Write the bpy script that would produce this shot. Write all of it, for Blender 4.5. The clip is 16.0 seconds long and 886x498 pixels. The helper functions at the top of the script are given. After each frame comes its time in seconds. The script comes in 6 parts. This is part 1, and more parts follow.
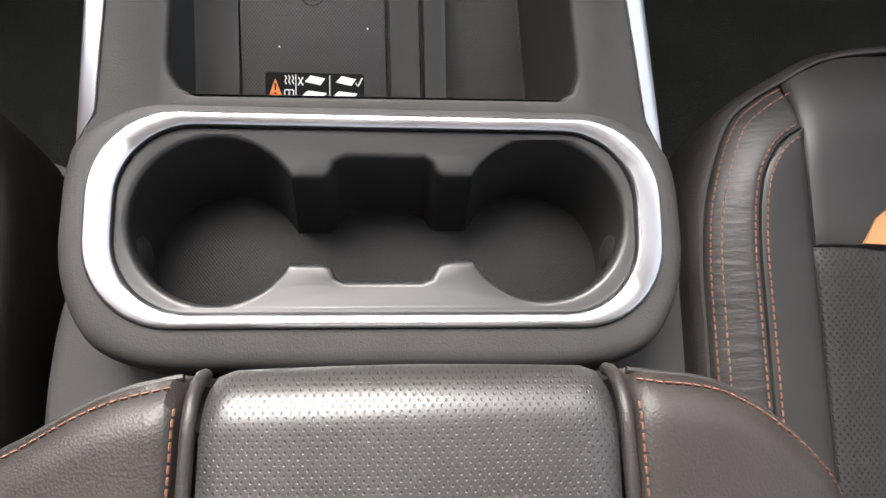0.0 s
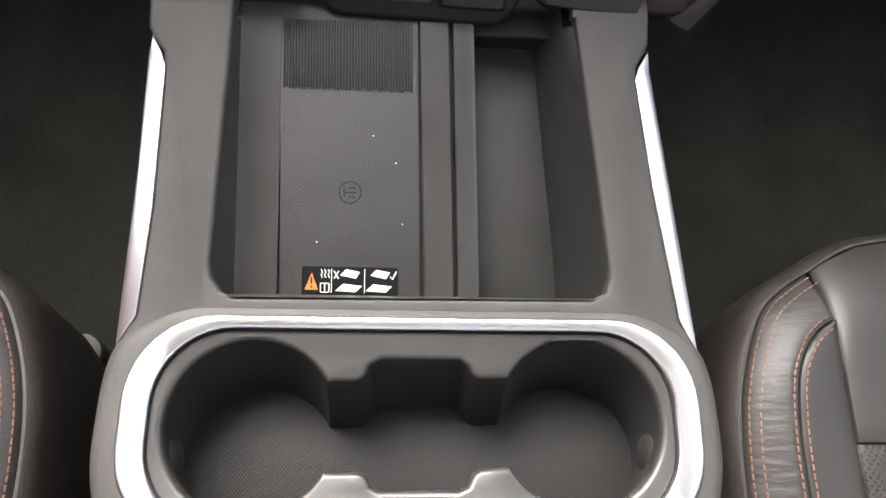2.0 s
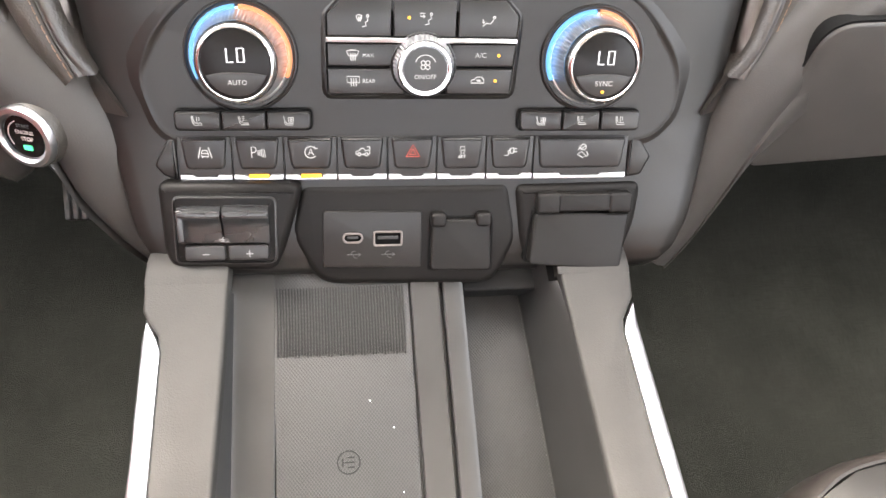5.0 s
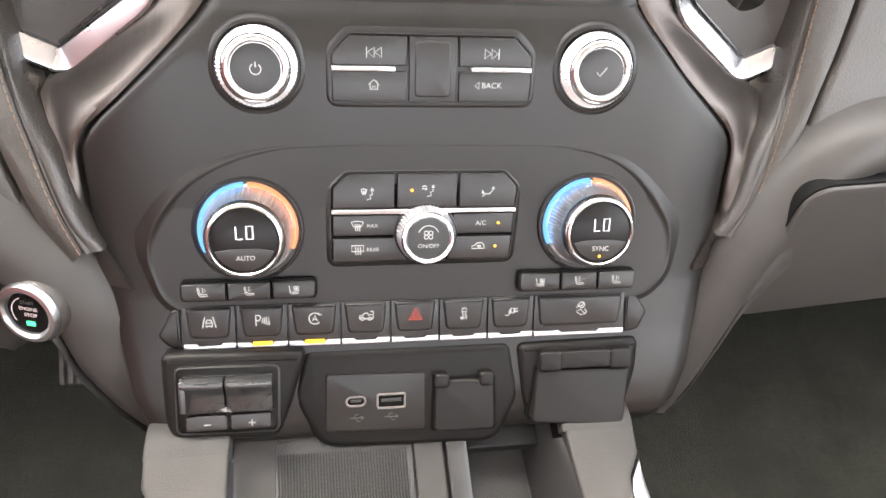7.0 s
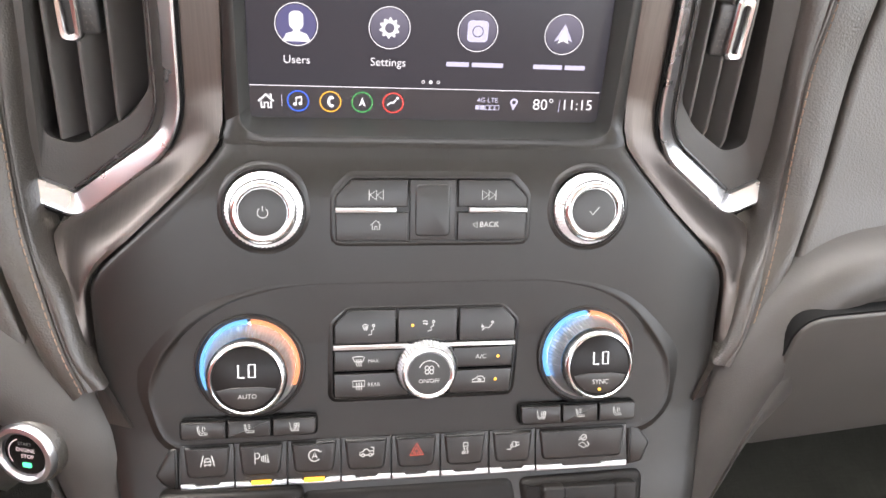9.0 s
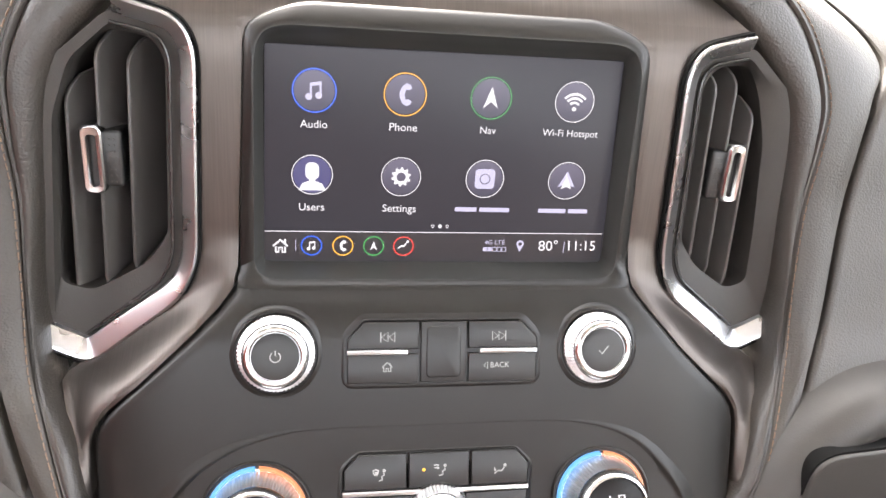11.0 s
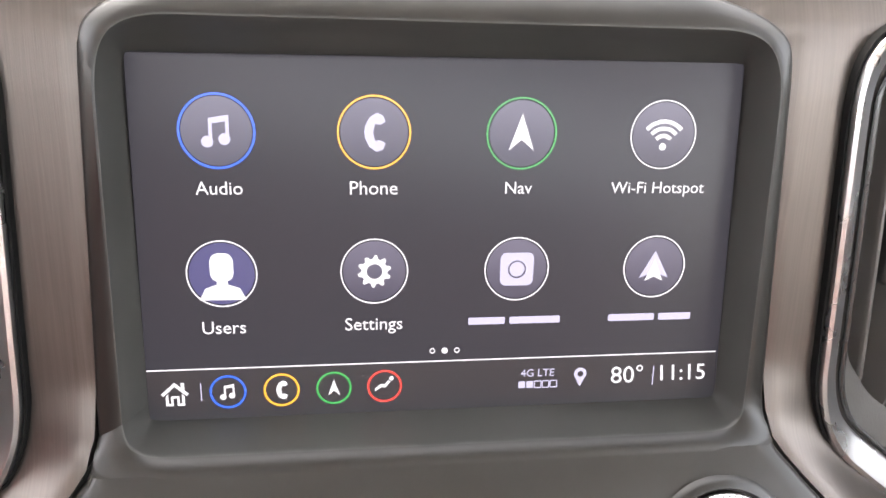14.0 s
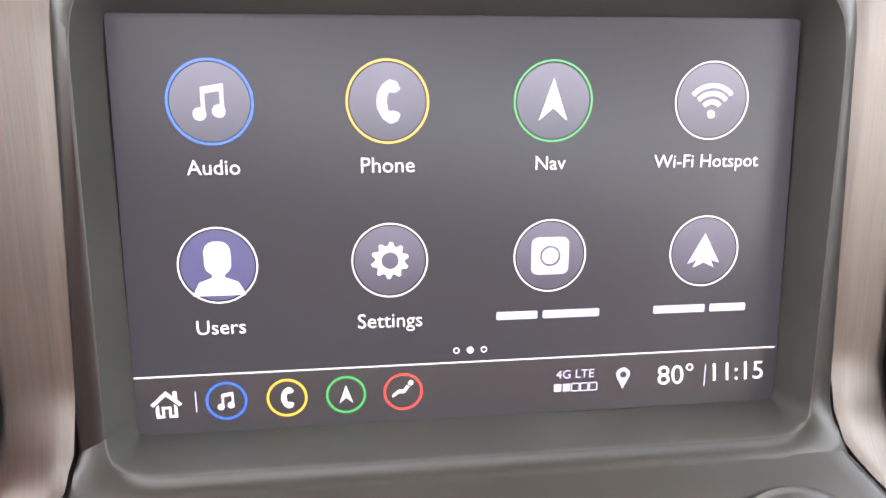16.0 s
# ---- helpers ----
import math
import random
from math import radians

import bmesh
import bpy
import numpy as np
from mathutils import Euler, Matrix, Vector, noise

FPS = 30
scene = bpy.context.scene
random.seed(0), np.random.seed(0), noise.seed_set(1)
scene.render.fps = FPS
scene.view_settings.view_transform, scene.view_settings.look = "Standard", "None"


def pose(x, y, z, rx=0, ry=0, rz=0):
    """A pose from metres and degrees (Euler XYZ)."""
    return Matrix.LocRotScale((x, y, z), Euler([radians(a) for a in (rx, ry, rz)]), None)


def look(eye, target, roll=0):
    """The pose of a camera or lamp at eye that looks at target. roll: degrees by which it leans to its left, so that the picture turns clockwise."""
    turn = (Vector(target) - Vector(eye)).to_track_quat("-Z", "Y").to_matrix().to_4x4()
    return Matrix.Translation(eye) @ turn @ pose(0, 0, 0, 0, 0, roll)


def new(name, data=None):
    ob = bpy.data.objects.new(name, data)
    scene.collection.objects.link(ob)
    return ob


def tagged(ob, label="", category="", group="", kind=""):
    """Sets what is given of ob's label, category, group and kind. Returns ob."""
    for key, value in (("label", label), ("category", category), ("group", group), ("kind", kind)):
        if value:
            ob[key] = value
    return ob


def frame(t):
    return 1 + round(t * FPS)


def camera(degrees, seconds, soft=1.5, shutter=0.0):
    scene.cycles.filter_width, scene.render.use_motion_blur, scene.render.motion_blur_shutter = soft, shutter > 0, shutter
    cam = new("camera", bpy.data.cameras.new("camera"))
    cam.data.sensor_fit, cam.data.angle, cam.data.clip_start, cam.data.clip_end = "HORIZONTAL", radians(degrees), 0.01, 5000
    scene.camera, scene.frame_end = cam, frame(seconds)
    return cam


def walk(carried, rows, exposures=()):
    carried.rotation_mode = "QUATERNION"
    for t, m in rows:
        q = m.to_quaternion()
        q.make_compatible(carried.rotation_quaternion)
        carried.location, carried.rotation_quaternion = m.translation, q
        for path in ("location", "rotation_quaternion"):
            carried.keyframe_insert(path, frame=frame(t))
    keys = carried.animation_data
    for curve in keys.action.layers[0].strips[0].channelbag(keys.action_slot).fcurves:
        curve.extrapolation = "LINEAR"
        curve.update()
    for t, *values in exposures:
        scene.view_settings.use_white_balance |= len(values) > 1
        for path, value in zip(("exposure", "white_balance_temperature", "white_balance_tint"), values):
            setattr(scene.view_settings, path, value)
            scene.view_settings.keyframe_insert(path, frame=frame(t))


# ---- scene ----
cam = camera(63.5, 16.0)
# seconds, eye x y z, turn rx ry rz
ROWS = [
    (0.0, -0.0075, -0.0037, 0.7628, 9.96, -4.74, -0.57),
    (0.5, -0.0085, 0.0041, 0.7652, 12.55, -5.02, -0.46),
    (1.0, -0.0107, 0.0115, 0.7678, 15.29, -4.90, -0.49),
    (1.5, -0.0136, 0.0237, 0.7703, 17.01, -4.49, -0.41),
    (2.0, -0.0198, 0.0377, 0.7731, 18.62, -4.01, -0.20),
    (2.5, -0.0232, 0.0516, 0.7766, 20.33, -3.55, 0.06),
    (3.0, -0.0241, 0.0563, 0.7772, 23.16, -3.50, -0.41),
    (3.5, -0.0258, 0.0631, 0.7795, 25.43, -3.90, -1.30),
    (6.0, -0.0440, 0.1109, 0.8098, 34.14, -5.90, -6.34),
    (6.5, -0.0474, 0.1152, 0.8139, 36.58, -6.19, -6.79),
    (7.0, -0.0495, 0.1181, 0.8162, 38.66, -6.04, -6.73),
    (7.5, -0.0499, 0.1200, 0.8206, 41.18, -6.11, -6.78),
    (8.0, -0.0501, 0.1213, 0.8238, 42.95, -5.98, -6.76),
    (10.5, -0.0588, 0.1270, 0.8374, 54.79, -5.83, -8.22),
    (11.0, -0.0619, 0.1280, 0.8400, 56.90, -5.86, -8.22),
    (11.5, -0.0624, 0.1358, 0.8450, 58.69, -5.78, -8.07),
    (12.0, -0.0519, 0.1650, 0.8332, 59.90, -5.52, -8.06),
    (12.5, -0.0443, 0.2042, 0.8142, 60.60, -4.85, -7.96),
    (13.0, -0.0384, 0.2250, 0.8008, 61.21, -4.30, -7.53),
    (13.5, -0.0309, 0.2454, 0.7890, 61.56, -3.68, -7.07),
    (14.0, -0.0285, 0.2556, 0.7796, 62.56, -2.80, -6.96),
    (14.5, -0.0290, 0.2662, 0.7675, 63.36, -1.92, -7.27),
    (15.0, -0.0275, 0.2742, 0.7646, 63.99, -1.43, -7.08),
    (15.5, -0.0286, 0.2730, 0.7600, 64.54, -1.35, -6.99),
    (16.0, -0.0302, 0.2721, 0.7593, 64.64, -1.56, -7.04),
]
STOPS = 3.75
STEPS = [(0.0, -0.85, 6450), (0.7, -0.65, 6450), (1.5, -0.15, 6550), (2.0, -0.12, 6550), (3.5, 0.8, 6850), (6.0, 1.2, 7050), (8.0, 1.05, 7000), (10.5, 1.05, 6950), (11.5, 0.5, 6950), (12.1, 0.15, 6950), (12.6, 0.25, 6950), (13.5, 0.8, 6980), (14.5, 1.2, 7000), (16.0, 1.4, 7000)]
walk(cam, [(t, pose(*p)) for t, *p in ROWS], [(t, STOPS + s, k, 11) for t, s, k in STEPS])

# ---- light ----
GLOW = 0.5 ** STOPS      # lit signs keep their own brightness whatever the exposure
world = bpy.data.worlds.new("sky")
scene.world = world
world.use_nodes = True
nt = world.node_tree
sky = nt.nodes.new("ShaderNodeTexSky")
sky.sky_type, sky.sun_disc, sky.sun_elevation, sky.sun_rotation = "NISHITA", False, radians(39), radians(342)
sky.air_density, sky.dust_density, sky.ozone_density = 1.0, 6.0, 0.6
haze = nt.nodes.new("ShaderNodeHueSaturation")      # thin white cloud
haze.inputs["Saturation"].default_value = 0.35
nt.links.new(sky.outputs[0], haze.inputs["Color"])
nt.links.new(haze.outputs[0], nt.nodes["Background"].inputs[0])
nt.nodes["Background"].inputs[1].default_value = 0.13
sun = new("sun", bpy.data.lights.new("sun", "SUN"))
sun.data.energy, sun.data.angle, sun.data.color = 2.2, radians(44), (1.0, 0.96, 0.91)
sun.matrix_world = look((-0.8, 2.7, 2.65), (0, 0.2, 0.5))

# ---- materials ----
def mat(name, color, rough=0.5, metal=0.0, bump=(), spot=None, coat=0.0, stretch=None, emit=None, vary=0.12, spec=0.5):
    """A procedural surface. bump: (kind, scale per metre, strength, depth in metres); spot: (scale, second colour, share)."""
    m = bpy.data.materials.new(name)
    m.use_nodes = True
    t = m.node_tree
    b = t.nodes["Principled BSDF"]
    b.inputs["Roughness"].default_value, b.inputs["Metallic"].default_value = rough, metal
    b.inputs["Coat Weight"].default_value = coat
    b.inputs["Specular IOR Level"].default_value = spec
    b.inputs["Coat Roughness"].default_value = 0.08
    co = t.nodes.new("ShaderNodeTexCoord")
    src = co.outputs["Object"]
    if stretch:
        mp = t.nodes.new("ShaderNodeMapping")
        mp.inputs["Scale"].default_value = stretch
        t.links.new(src, mp.inputs[0])
        src = mp.outputs[0]
    if emit:
        b.inputs["Base Color"].default_value = (*color, 1)
        b.inputs["Emission Color"].default_value = (*emit[0], 1)
        b.inputs["Emission Strength"].default_value = emit[1]
        return m
    big = t.nodes.new("ShaderNodeTexNoise")
    big.inputs["Scale"].default_value, big.inputs["Detail"].default_value = (spot[0] if spot else 35), 4
    t.links.new(src, big.inputs["Vector"])
    ramp = t.nodes.new("ShaderNodeValToRGB")
    lo, hi = (spot[1], color) if spot else ([c * (1 - vary) for c in color], [min(1, c * (1 + vary)) for c in color])
    ramp.color_ramp.elements[0].color, ramp.color_ramp.elements[1].color = (*lo, 1), (*hi, 1)
    ramp.color_ramp.elements[0].position, ramp.color_ramp.elements[1].position = 0.3, 0.7
    t.links.new(big.outputs["Fac"], ramp.inputs[0])
    t.links.new(ramp.outputs[0], b.inputs["Base Color"])
    rr = t.nodes.new("ShaderNodeMapRange")
    rr.inputs["To Min"].default_value, rr.inputs["To Max"].default_value = max(0.02, rough - 0.07), min(1, rough + 0.07)
    t.links.new(big.outputs["Fac"], rr.inputs[0])
    t.links.new(rr.outputs[0], b.inputs["Roughness"])
    if bump:
        kind, scale, strength, depth = bump
        if kind == "cells":
            tex = t.nodes.new("ShaderNodeTexVoronoi")
            tex.feature = "SMOOTH_F1"
            out = tex.outputs["Distance"]
        else:
            tex = t.nodes.new("ShaderNodeTexNoise")
            tex.inputs["Detail"].default_value = 5
            out = tex.outputs["Fac"]
        tex.inputs["Scale"].default_value = scale
        t.links.new(src, tex.inputs["Vector"])
        bp = t.nodes.new("ShaderNodeBump")
        bp.inputs["Strength"].default_value, bp.inputs["Distance"].default_value = strength, depth
        t.links.new(out, bp.inputs["Height"])
        t.links.new(bp.outputs[0], b.inputs["Normal"])
    return m


def dotted(name, color, hole, pitch, radius, rough, depth, lattice="hex"):
    """A surface with a fine lattice of small round dimples, pitch and radius in metres, in the object's x and y."""
    m = mat(name, color, rough, bump=("noise", 1400, 0.25, 0.0004))
    t = m.node_tree
    b = t.nodes["Principled BSDF"]
    co = t.nodes.new("ShaderNodeTexCoord")
    near = None
    offsets = ((0, 0), (0.5, 0.5)) if lattice == "hex" else ((0, 0),)
    for ox, oy in offsets:
        mp = t.nodes.new("ShaderNodeVectorMath")
        mp.operation = "MULTIPLY_ADD"
        mp.inputs[1].default_value = (1 / pitch, 1 / (pitch * 1.2), 0)
        mp.inputs[2].default_value = (ox, oy, 0)
        t.links.new(co.outputs["Object"], mp.inputs[0])
        fr = t.nodes.new("ShaderNodeVectorMath")
        fr.operation = "FRACTION"
        t.links.new(mp.outputs[0], fr.inputs[0])
        d = t.nodes.new("ShaderNodeVectorMath")
        d.operation = "DISTANCE"
        d.inputs[1].default_value = (0.5, 0.5, 0)
        t.links.new(fr.outputs[0], d.inputs[0])
        if near is None:
            near = d.outputs["Value"]
        else:
            mn = t.nodes.new("ShaderNodeMath")
            mn.operation = "MINIMUM"
            t.links.new(near, mn.inputs[0])
            t.links.new(d.outputs["Value"], mn.inputs[1])
            near = mn.outputs[0]
    st = t.nodes.new("ShaderNodeMapRange")
    st.inputs["From Min"].default_value, st.inputs["From Max"].default_value = radius / pitch * 0.7, radius / pitch * 1.2
    t.links.new(near, st.inputs[0])
    mix = t.nodes.new("ShaderNodeMix")
    mix.data_type = "RGBA"
    t.links.new(st.outputs[0], mix.inputs[0])
    mix.inputs[6].default_value = (*hole, 1)
    t.links.new(b.inputs["Base Color"].links[0].from_socket, mix.inputs[7])
    t.links.new(mix.outputs[2], b.inputs["Base Color"])
    bp = t.nodes.new("ShaderNodeBump")
    bp.inputs["Strength"].default_value, bp.inputs["Distance"].default_value = 0.8, depth
    t.links.new(st.outputs[0], bp.inputs["Height"])
    t.links.new(b.inputs["Normal"].links[0].from_socket, bp.inputs["Normal"])
    t.links.new(bp.outputs[0], b.inputs["Normal"])
    return m


GRAIN = mat("grained soft plastic", (0.0290, 0.0280, 0.0268), 0.56, spec=0.18, bump=("cells", 1500, 0.22, 0.0004))
DASHSKIN = mat("grained dash skin", (0.036, 0.0315, 0.0265), 0.42, bump=("cells", 1000, 0.35, 0.0005))
ROLLSKIN = mat("grained dash roll", (0.038, 0.0352, 0.0324), 0.47, spec=0.36, bump=("cells", 1300, 0.16, 0.0003))
DASHHIDE = mat("dash leather", (0.027, 0.0230, 0.0195), 0.37, spec=0.6, bump=("cells", 950, 0.30, 0.0006))
SATIN = mat("satin dark plastic", (0.0080, 0.0071, 0.0063), 0.37, spec=0.40, bump=("noise", 2500, 0.08, 0.0002))
SMOOTH = mat("smooth grey plastic", (0.0185, 0.0181, 0.0175), 0.38, spec=0.5, bump=("noise", 2500, 0.08, 0.0002))
# The surround's plastic in a lighter colour, to brighten its shaded recess.
LITBEZEL = mat("satin bezel lightened against shade", (0.0300, 0.0300, 0.0280), 0.44, spec=0.4, bump=("noise", 2500, 0.08, 0.0002))
CUPS = mat("cup holder plastic", (0.0140, 0.0137, 0.0132), 0.42, spec=0.45, bump=("noise", 2500, 0.08, 0.0002))
LID = mat("socket cover plastic", (0.0085, 0.0078, 0.0072), 0.47, spec=0.22, bump=("noise", 2500, 0.08, 0.0002))
SLIDER = mat("glossy slider plastic", (0.020, 0.0205, 0.021), 0.26, spec=0.7, bump=("noise", 2500, 0.05, 0.0002))
POD = mat("grained pod plastic", (0.0065, 0.0058, 0.0053), 0.46, spec=0.17, bump=("cells", 1500, 0.10, 0.0002))
BLACK = mat("black plastic", (0.007, 0.007, 0.007), 0.5, spec=0.25, bump=("noise", 2000, 0.1, 0.0002))
GAP = mat("dark gap", (0.004, 0.004, 0.004), 0.8, spec=0.1)
KEY = mat("button plastic", (0.0084, 0.0080, 0.0076), 0.36, bump=("noise", 2500, 0.06, 0.0002))
GLOSS = mat("gloss black panel", (0.005, 0.0045, 0.0045), 0.14, spec=0.22)
BRUSHED = mat("brushed dark metal trim", (0.092, 0.080, 0.073), 0.38, metal=0.85, bump=("noise", 70, 0.10, 0.0003), stretch=(40, 1, 1), vary=0.10)
CHROME = mat("satin chrome", (0.50, 0.505, 0.52), 0.31, metal=1.0, vary=0.03)
SILVER = mat("satin silver", (0.50, 0.50, 0.51), 0.28, metal=1.0, vary=0.03)
KNURL = mat("knurled chrome", (0.76, 0.76, 0.77), 0.34, metal=1.0, vary=0.02)
BRIGHT = mat("bright chrome", (0.58, 0.58, 0.58), 0.2, metal=1.0, vary=0.02)
LEATHER = mat("dark leather", (0.0150, 0.0128, 0.0118), 0.48, spec=0.26, bump=("cells", 1050, 0.32, 0.0006))
WRINKLED = mat("creased dark leather", (0.0140, 0.0132, 0.0127), 0.48, spec=0.25, bump=("noise", 60, 0.3, 0.002), stretch=(1, 4, 1))
LINER = dotted("dull cup liner", (0.0085, 0.0085, 0.0083), (0.004, 0.004, 0.004), 0.0017, 0.0005, 0.55, 0.00012)
LINER.node_tree.nodes["Principled BSDF"].inputs["Specular IOR Level"].default_value = 0.2
PERFORATED = dotted("perforated leather", (0.019, 0.018, 0.017), (0.003, 0.003, 0.003), 0.0031, 0.00042, 0.40, 0.00018)
FINEPERF = dotted("finely perforated leather", (0.0112, 0.0106, 0.0102), (0.005, 0.005, 0.005), 0.0034, 0.0005, 0.54, 0.0004)
FINEPERF.node_tree.nodes["Principled BSDF"].inputs["Specular IOR Level"].default_value = 0.16
RUBBER = dotted("dimpled rubber", (0.0265, 0.0262, 0.0255), (0.013, 0.013, 0.013), 0.0017, 0.0005, 0.38, 0.00012)
RUBBER.node_tree.nodes["Principled BSDF"].inputs["Specular IOR Level"].default_value = 0.42
SEATHIDE = mat("smooth dark seat leather", (0.0115, 0.0108, 0.0102), 0.47, spec=0.26, bump=("cells", 1800, 0.15, 0.0003))
THREAD = mat("rust thread", (0.115, 0.047, 0.028), 0.75)
TANTHREAD = mat("tan thread", (0.15, 0.098, 0.066), 0.8)
VANE = mat("satin vane plastic", (0.066, 0.062, 0.059), 0.40, spec=0.5, bump=("noise", 2500, 0.08, 0.0002))
DUCT = mat("grey duct plastic", (0.050, 0.047, 0.045), 0.6, spec=0.3, bump=("noise", 2500, 0.08, 0.0002))
TAN = mat("tan leather accent", (0.25, 0.105, 0.036), 0.5, bump=("cells", 700, 0.4, 0.0005))
CARPET = mat("black carpet", (0.0120, 0.0126, 0.0113), 0.95, spec=0.05, bump=("noise", 900, 1.0, 0.003), spot=(14, (0.0072, 0.0076, 0.0068)))


def weave(m, fine, deep):
    """Crossed threads in the colour of a cloth, threads a few millimetres apart."""
    t = m.node_tree
    b = t.nodes["Principled BSDF"]
    co = t.nodes.new("ShaderNodeTexCoord")
    total = None
    for sx, sy in ((fine, fine * 0.09), (fine * 0.09, fine)):
        mp = t.nodes.new("ShaderNodeMapping")
        mp.inputs["Scale"].default_value = (sx, sy, fine * 0.09)
        t.links.new(co.outputs["Object"], mp.inputs[0])
        nz = t.nodes.new("ShaderNodeTexNoise")
        nz.inputs["Scale"].default_value, nz.inputs["Detail"].default_value = 1.0, 3
        t.links.new(mp.outputs[0], nz.inputs["Vector"])
        if total is None:
            total = nz.outputs["Fac"]
        else:
            ad = t.nodes.new("ShaderNodeMath")
            t.links.new(total, ad.inputs[0])
            t.links.new(nz.outputs["Fac"], ad.inputs[1])
            total = ad.outputs[0]
    mr = t.nodes.new("ShaderNodeMapRange")
    mr.inputs["From Min"].default_value, mr.inputs["From Max"].default_value = 0.7, 1.3
    mr.inputs["To Min"].default_value, mr.inputs["To Max"].default_value = 1 - deep, 1 + deep
    t.links.new(total, mr.inputs[0])
    mx = t.nodes.new("ShaderNodeMix")
    mx.data_type, mx.blend_type = "RGBA", "MULTIPLY"
    mx.inputs[0].default_value = 1.0
    t.links.new(b.inputs["Base Color"].links[0].from_socket, mx.inputs[6])
    t.links.new(mr.outputs[0], mx.inputs[7])
    t.links.new(mx.outputs[2], b.inputs["Base Color"])


weave(CARPET, 620, 0.24)
WHITE = mat("white print", (0.16, 0.16, 0.16), 0.5, emit=((0.8, 0.8, 0.8), 0.38 * GLOW))
PRINT = mat("white paint print", (0.50, 0.50, 0.49), 0.6)
ORANGE = mat("orange print", (0.42, 0.12, 0.02), 0.5)
REDP = mat("red lit print", (0.15, 0.015, 0.01), 0.5, emit=((1.0, 0.09, 0.03), 0.5 * GLOW))
AMBER = mat("amber lamp", (0.2, 0.1, 0.01), 0.4, emit=((1.0, 0.45, 0.03), 1.1 * GLOW))
GREEN = mat("green lamp", (0.05, 0.8, 0.3), 0.4, emit=((0.05, 0.9, 0.35), 0.5 * GLOW))
BLUERING = mat("blue lit ring", (0.01, 0.04, 0.09), 0.3, emit=((0.14, 0.45, 1.0), 0.75 * GLOW))
ORANGERING = mat("orange lit ring", (0.09, 0.035, 0.015), 0.3, emit=((1.0, 0.34, 0.16), 0.62 * GLOW))
REDWALL = mat("dull red stand-in wall", (0.17, 0.034, 0.028), 0.8, bump=("noise", 300, 0.3, 0.001))
REARWALL = mat("brown grey stand-in wall", (0.062, 0.033, 0.028), 0.8, bump=("noise", 300, 0.3, 0.001))
HEADLINER = mat("pale grey headliner", (0.60, 0.585, 0.56), 0.9, bump=("noise", 500, 0.4, 0.001))
PAVEMENT = mat("pale concrete", (0.36, 0.35, 0.33), 0.9, bump=("noise", 40, 0.4, 0.004), spot=(2, (0.28, 0.27, 0.26)))

# ---- frames of reference ----
DASH = Matrix.Translation((0, 0, 0.78)) @ Matrix.Rotation(radians(-13), 4, "X")
MM = Matrix.Diagonal((0.001, 0.001, 0.001, 1))


def panel(y, z, lean):
    """A flat of the dash: u to the right, v up the flat, n out of it, in millimetres, to the world."""
    a = radians(lean)
    v, n = Vector((0, math.sin(a), math.cos(a))), Vector((0, -math.cos(a), math.sin(a)))
    m = Matrix(((1, v.x, n.x, 0), (0, v.y, n.y, y), (0, v.z, n.z, z), (0, 0, 0, 1)))
    return DASH @ m @ MM


STACK = DASH @ MM                 # x right, y into the dash, z up the screen
PS = panel(0.447, 0.0, 0)         # the screen
PA = panel(0.414, -0.072, 18)     # audio keys
PB = panel(0.392, -0.142, 22)     # climate
PC = panel(0.372, -0.195, 26)     # switch row
PD = panel(0.349, -0.231, 28)     # sockets
PRIM = panel(0.194, -0.296, 68)   # console rim
PFLOOR = panel(0.219, -0.325, 60.4)
WORLD = MM


# ---- mesh helpers ----
def thing(name, label, category, at=(0, 0, 0), kind="", group=""):
    ob = new(name)
    ob.location = at
    ob.empty_display_size = 0.02
    return tagged(ob, label, category, group, kind)


def part(name, bm, material, parent=None, label="", frame_=None, sharp=38):
    if frame_ is not None:
        bm.transform(frame_)
    origin = Vector((0, 0, 0))
    p = parent
    while p is not None:
        origin += p.location
        p = p.parent
    bm.transform(Matrix.Translation(-origin))
    bmesh.ops.recalc_face_normals(bm, faces=bm.faces)
    me = bpy.data.meshes.new(name)
    bm.to_mesh(me)
    bm.free()
    me.materials.append(material)
    me.polygons.foreach_set("use_smooth", [len(p.vertices) <= 4 for p in me.polygons])
    me.set_sharp_from_angle(angle=radians(sharp))
    ob = new(name, me)
    ob.parent = parent
    if label:
        ob["label"] = label
    return ob


def loft(bm, loops, closed=True, first=False, last=False):
    rows = [[bm.verts.new(p) for p in loop] for loop in loops]
    n = len(rows[0])
    for a, b in zip(rows, rows[1:]):
        for i in range(n if closed else n - 1):
            j = (i + 1) % n
            bm.faces.new((a[i], a[j], b[j], b[i]))
    if first:
        bm.faces.new(rows[0])
    if last:
        bm.faces.new(rows[-1])
    return rows


def inset(poly, d):
    """The outline moved inwards by d; the outline runs counterclockwise or clockwise, inwards either way."""
    n = len(poly)
    area = sum(poly[i][0] * poly[(i + 1) % n][1] - poly[(i + 1) % n][0] * poly[i][1] for i in range(n))
    s = 1 if area > 0 else -1
    out = []
    for i in range(n):
        a, b, c = Vector(poly[i - 1][:2]), Vector(poly[i][:2]), Vector(poly[(i + 1) % n][:2])
        e, g = (b - a).normalized(), (c - b).normalized()
        na, nb = Vector((-e.y, e.x)) * s, Vector((-g.y, g.x)) * s
        k = na + nb
        k = k / max(0.35, k.dot(na)) if k.length > 1e-6 else na
        out.append((b.x + k.x * d, b.y + k.y * d))
    return out


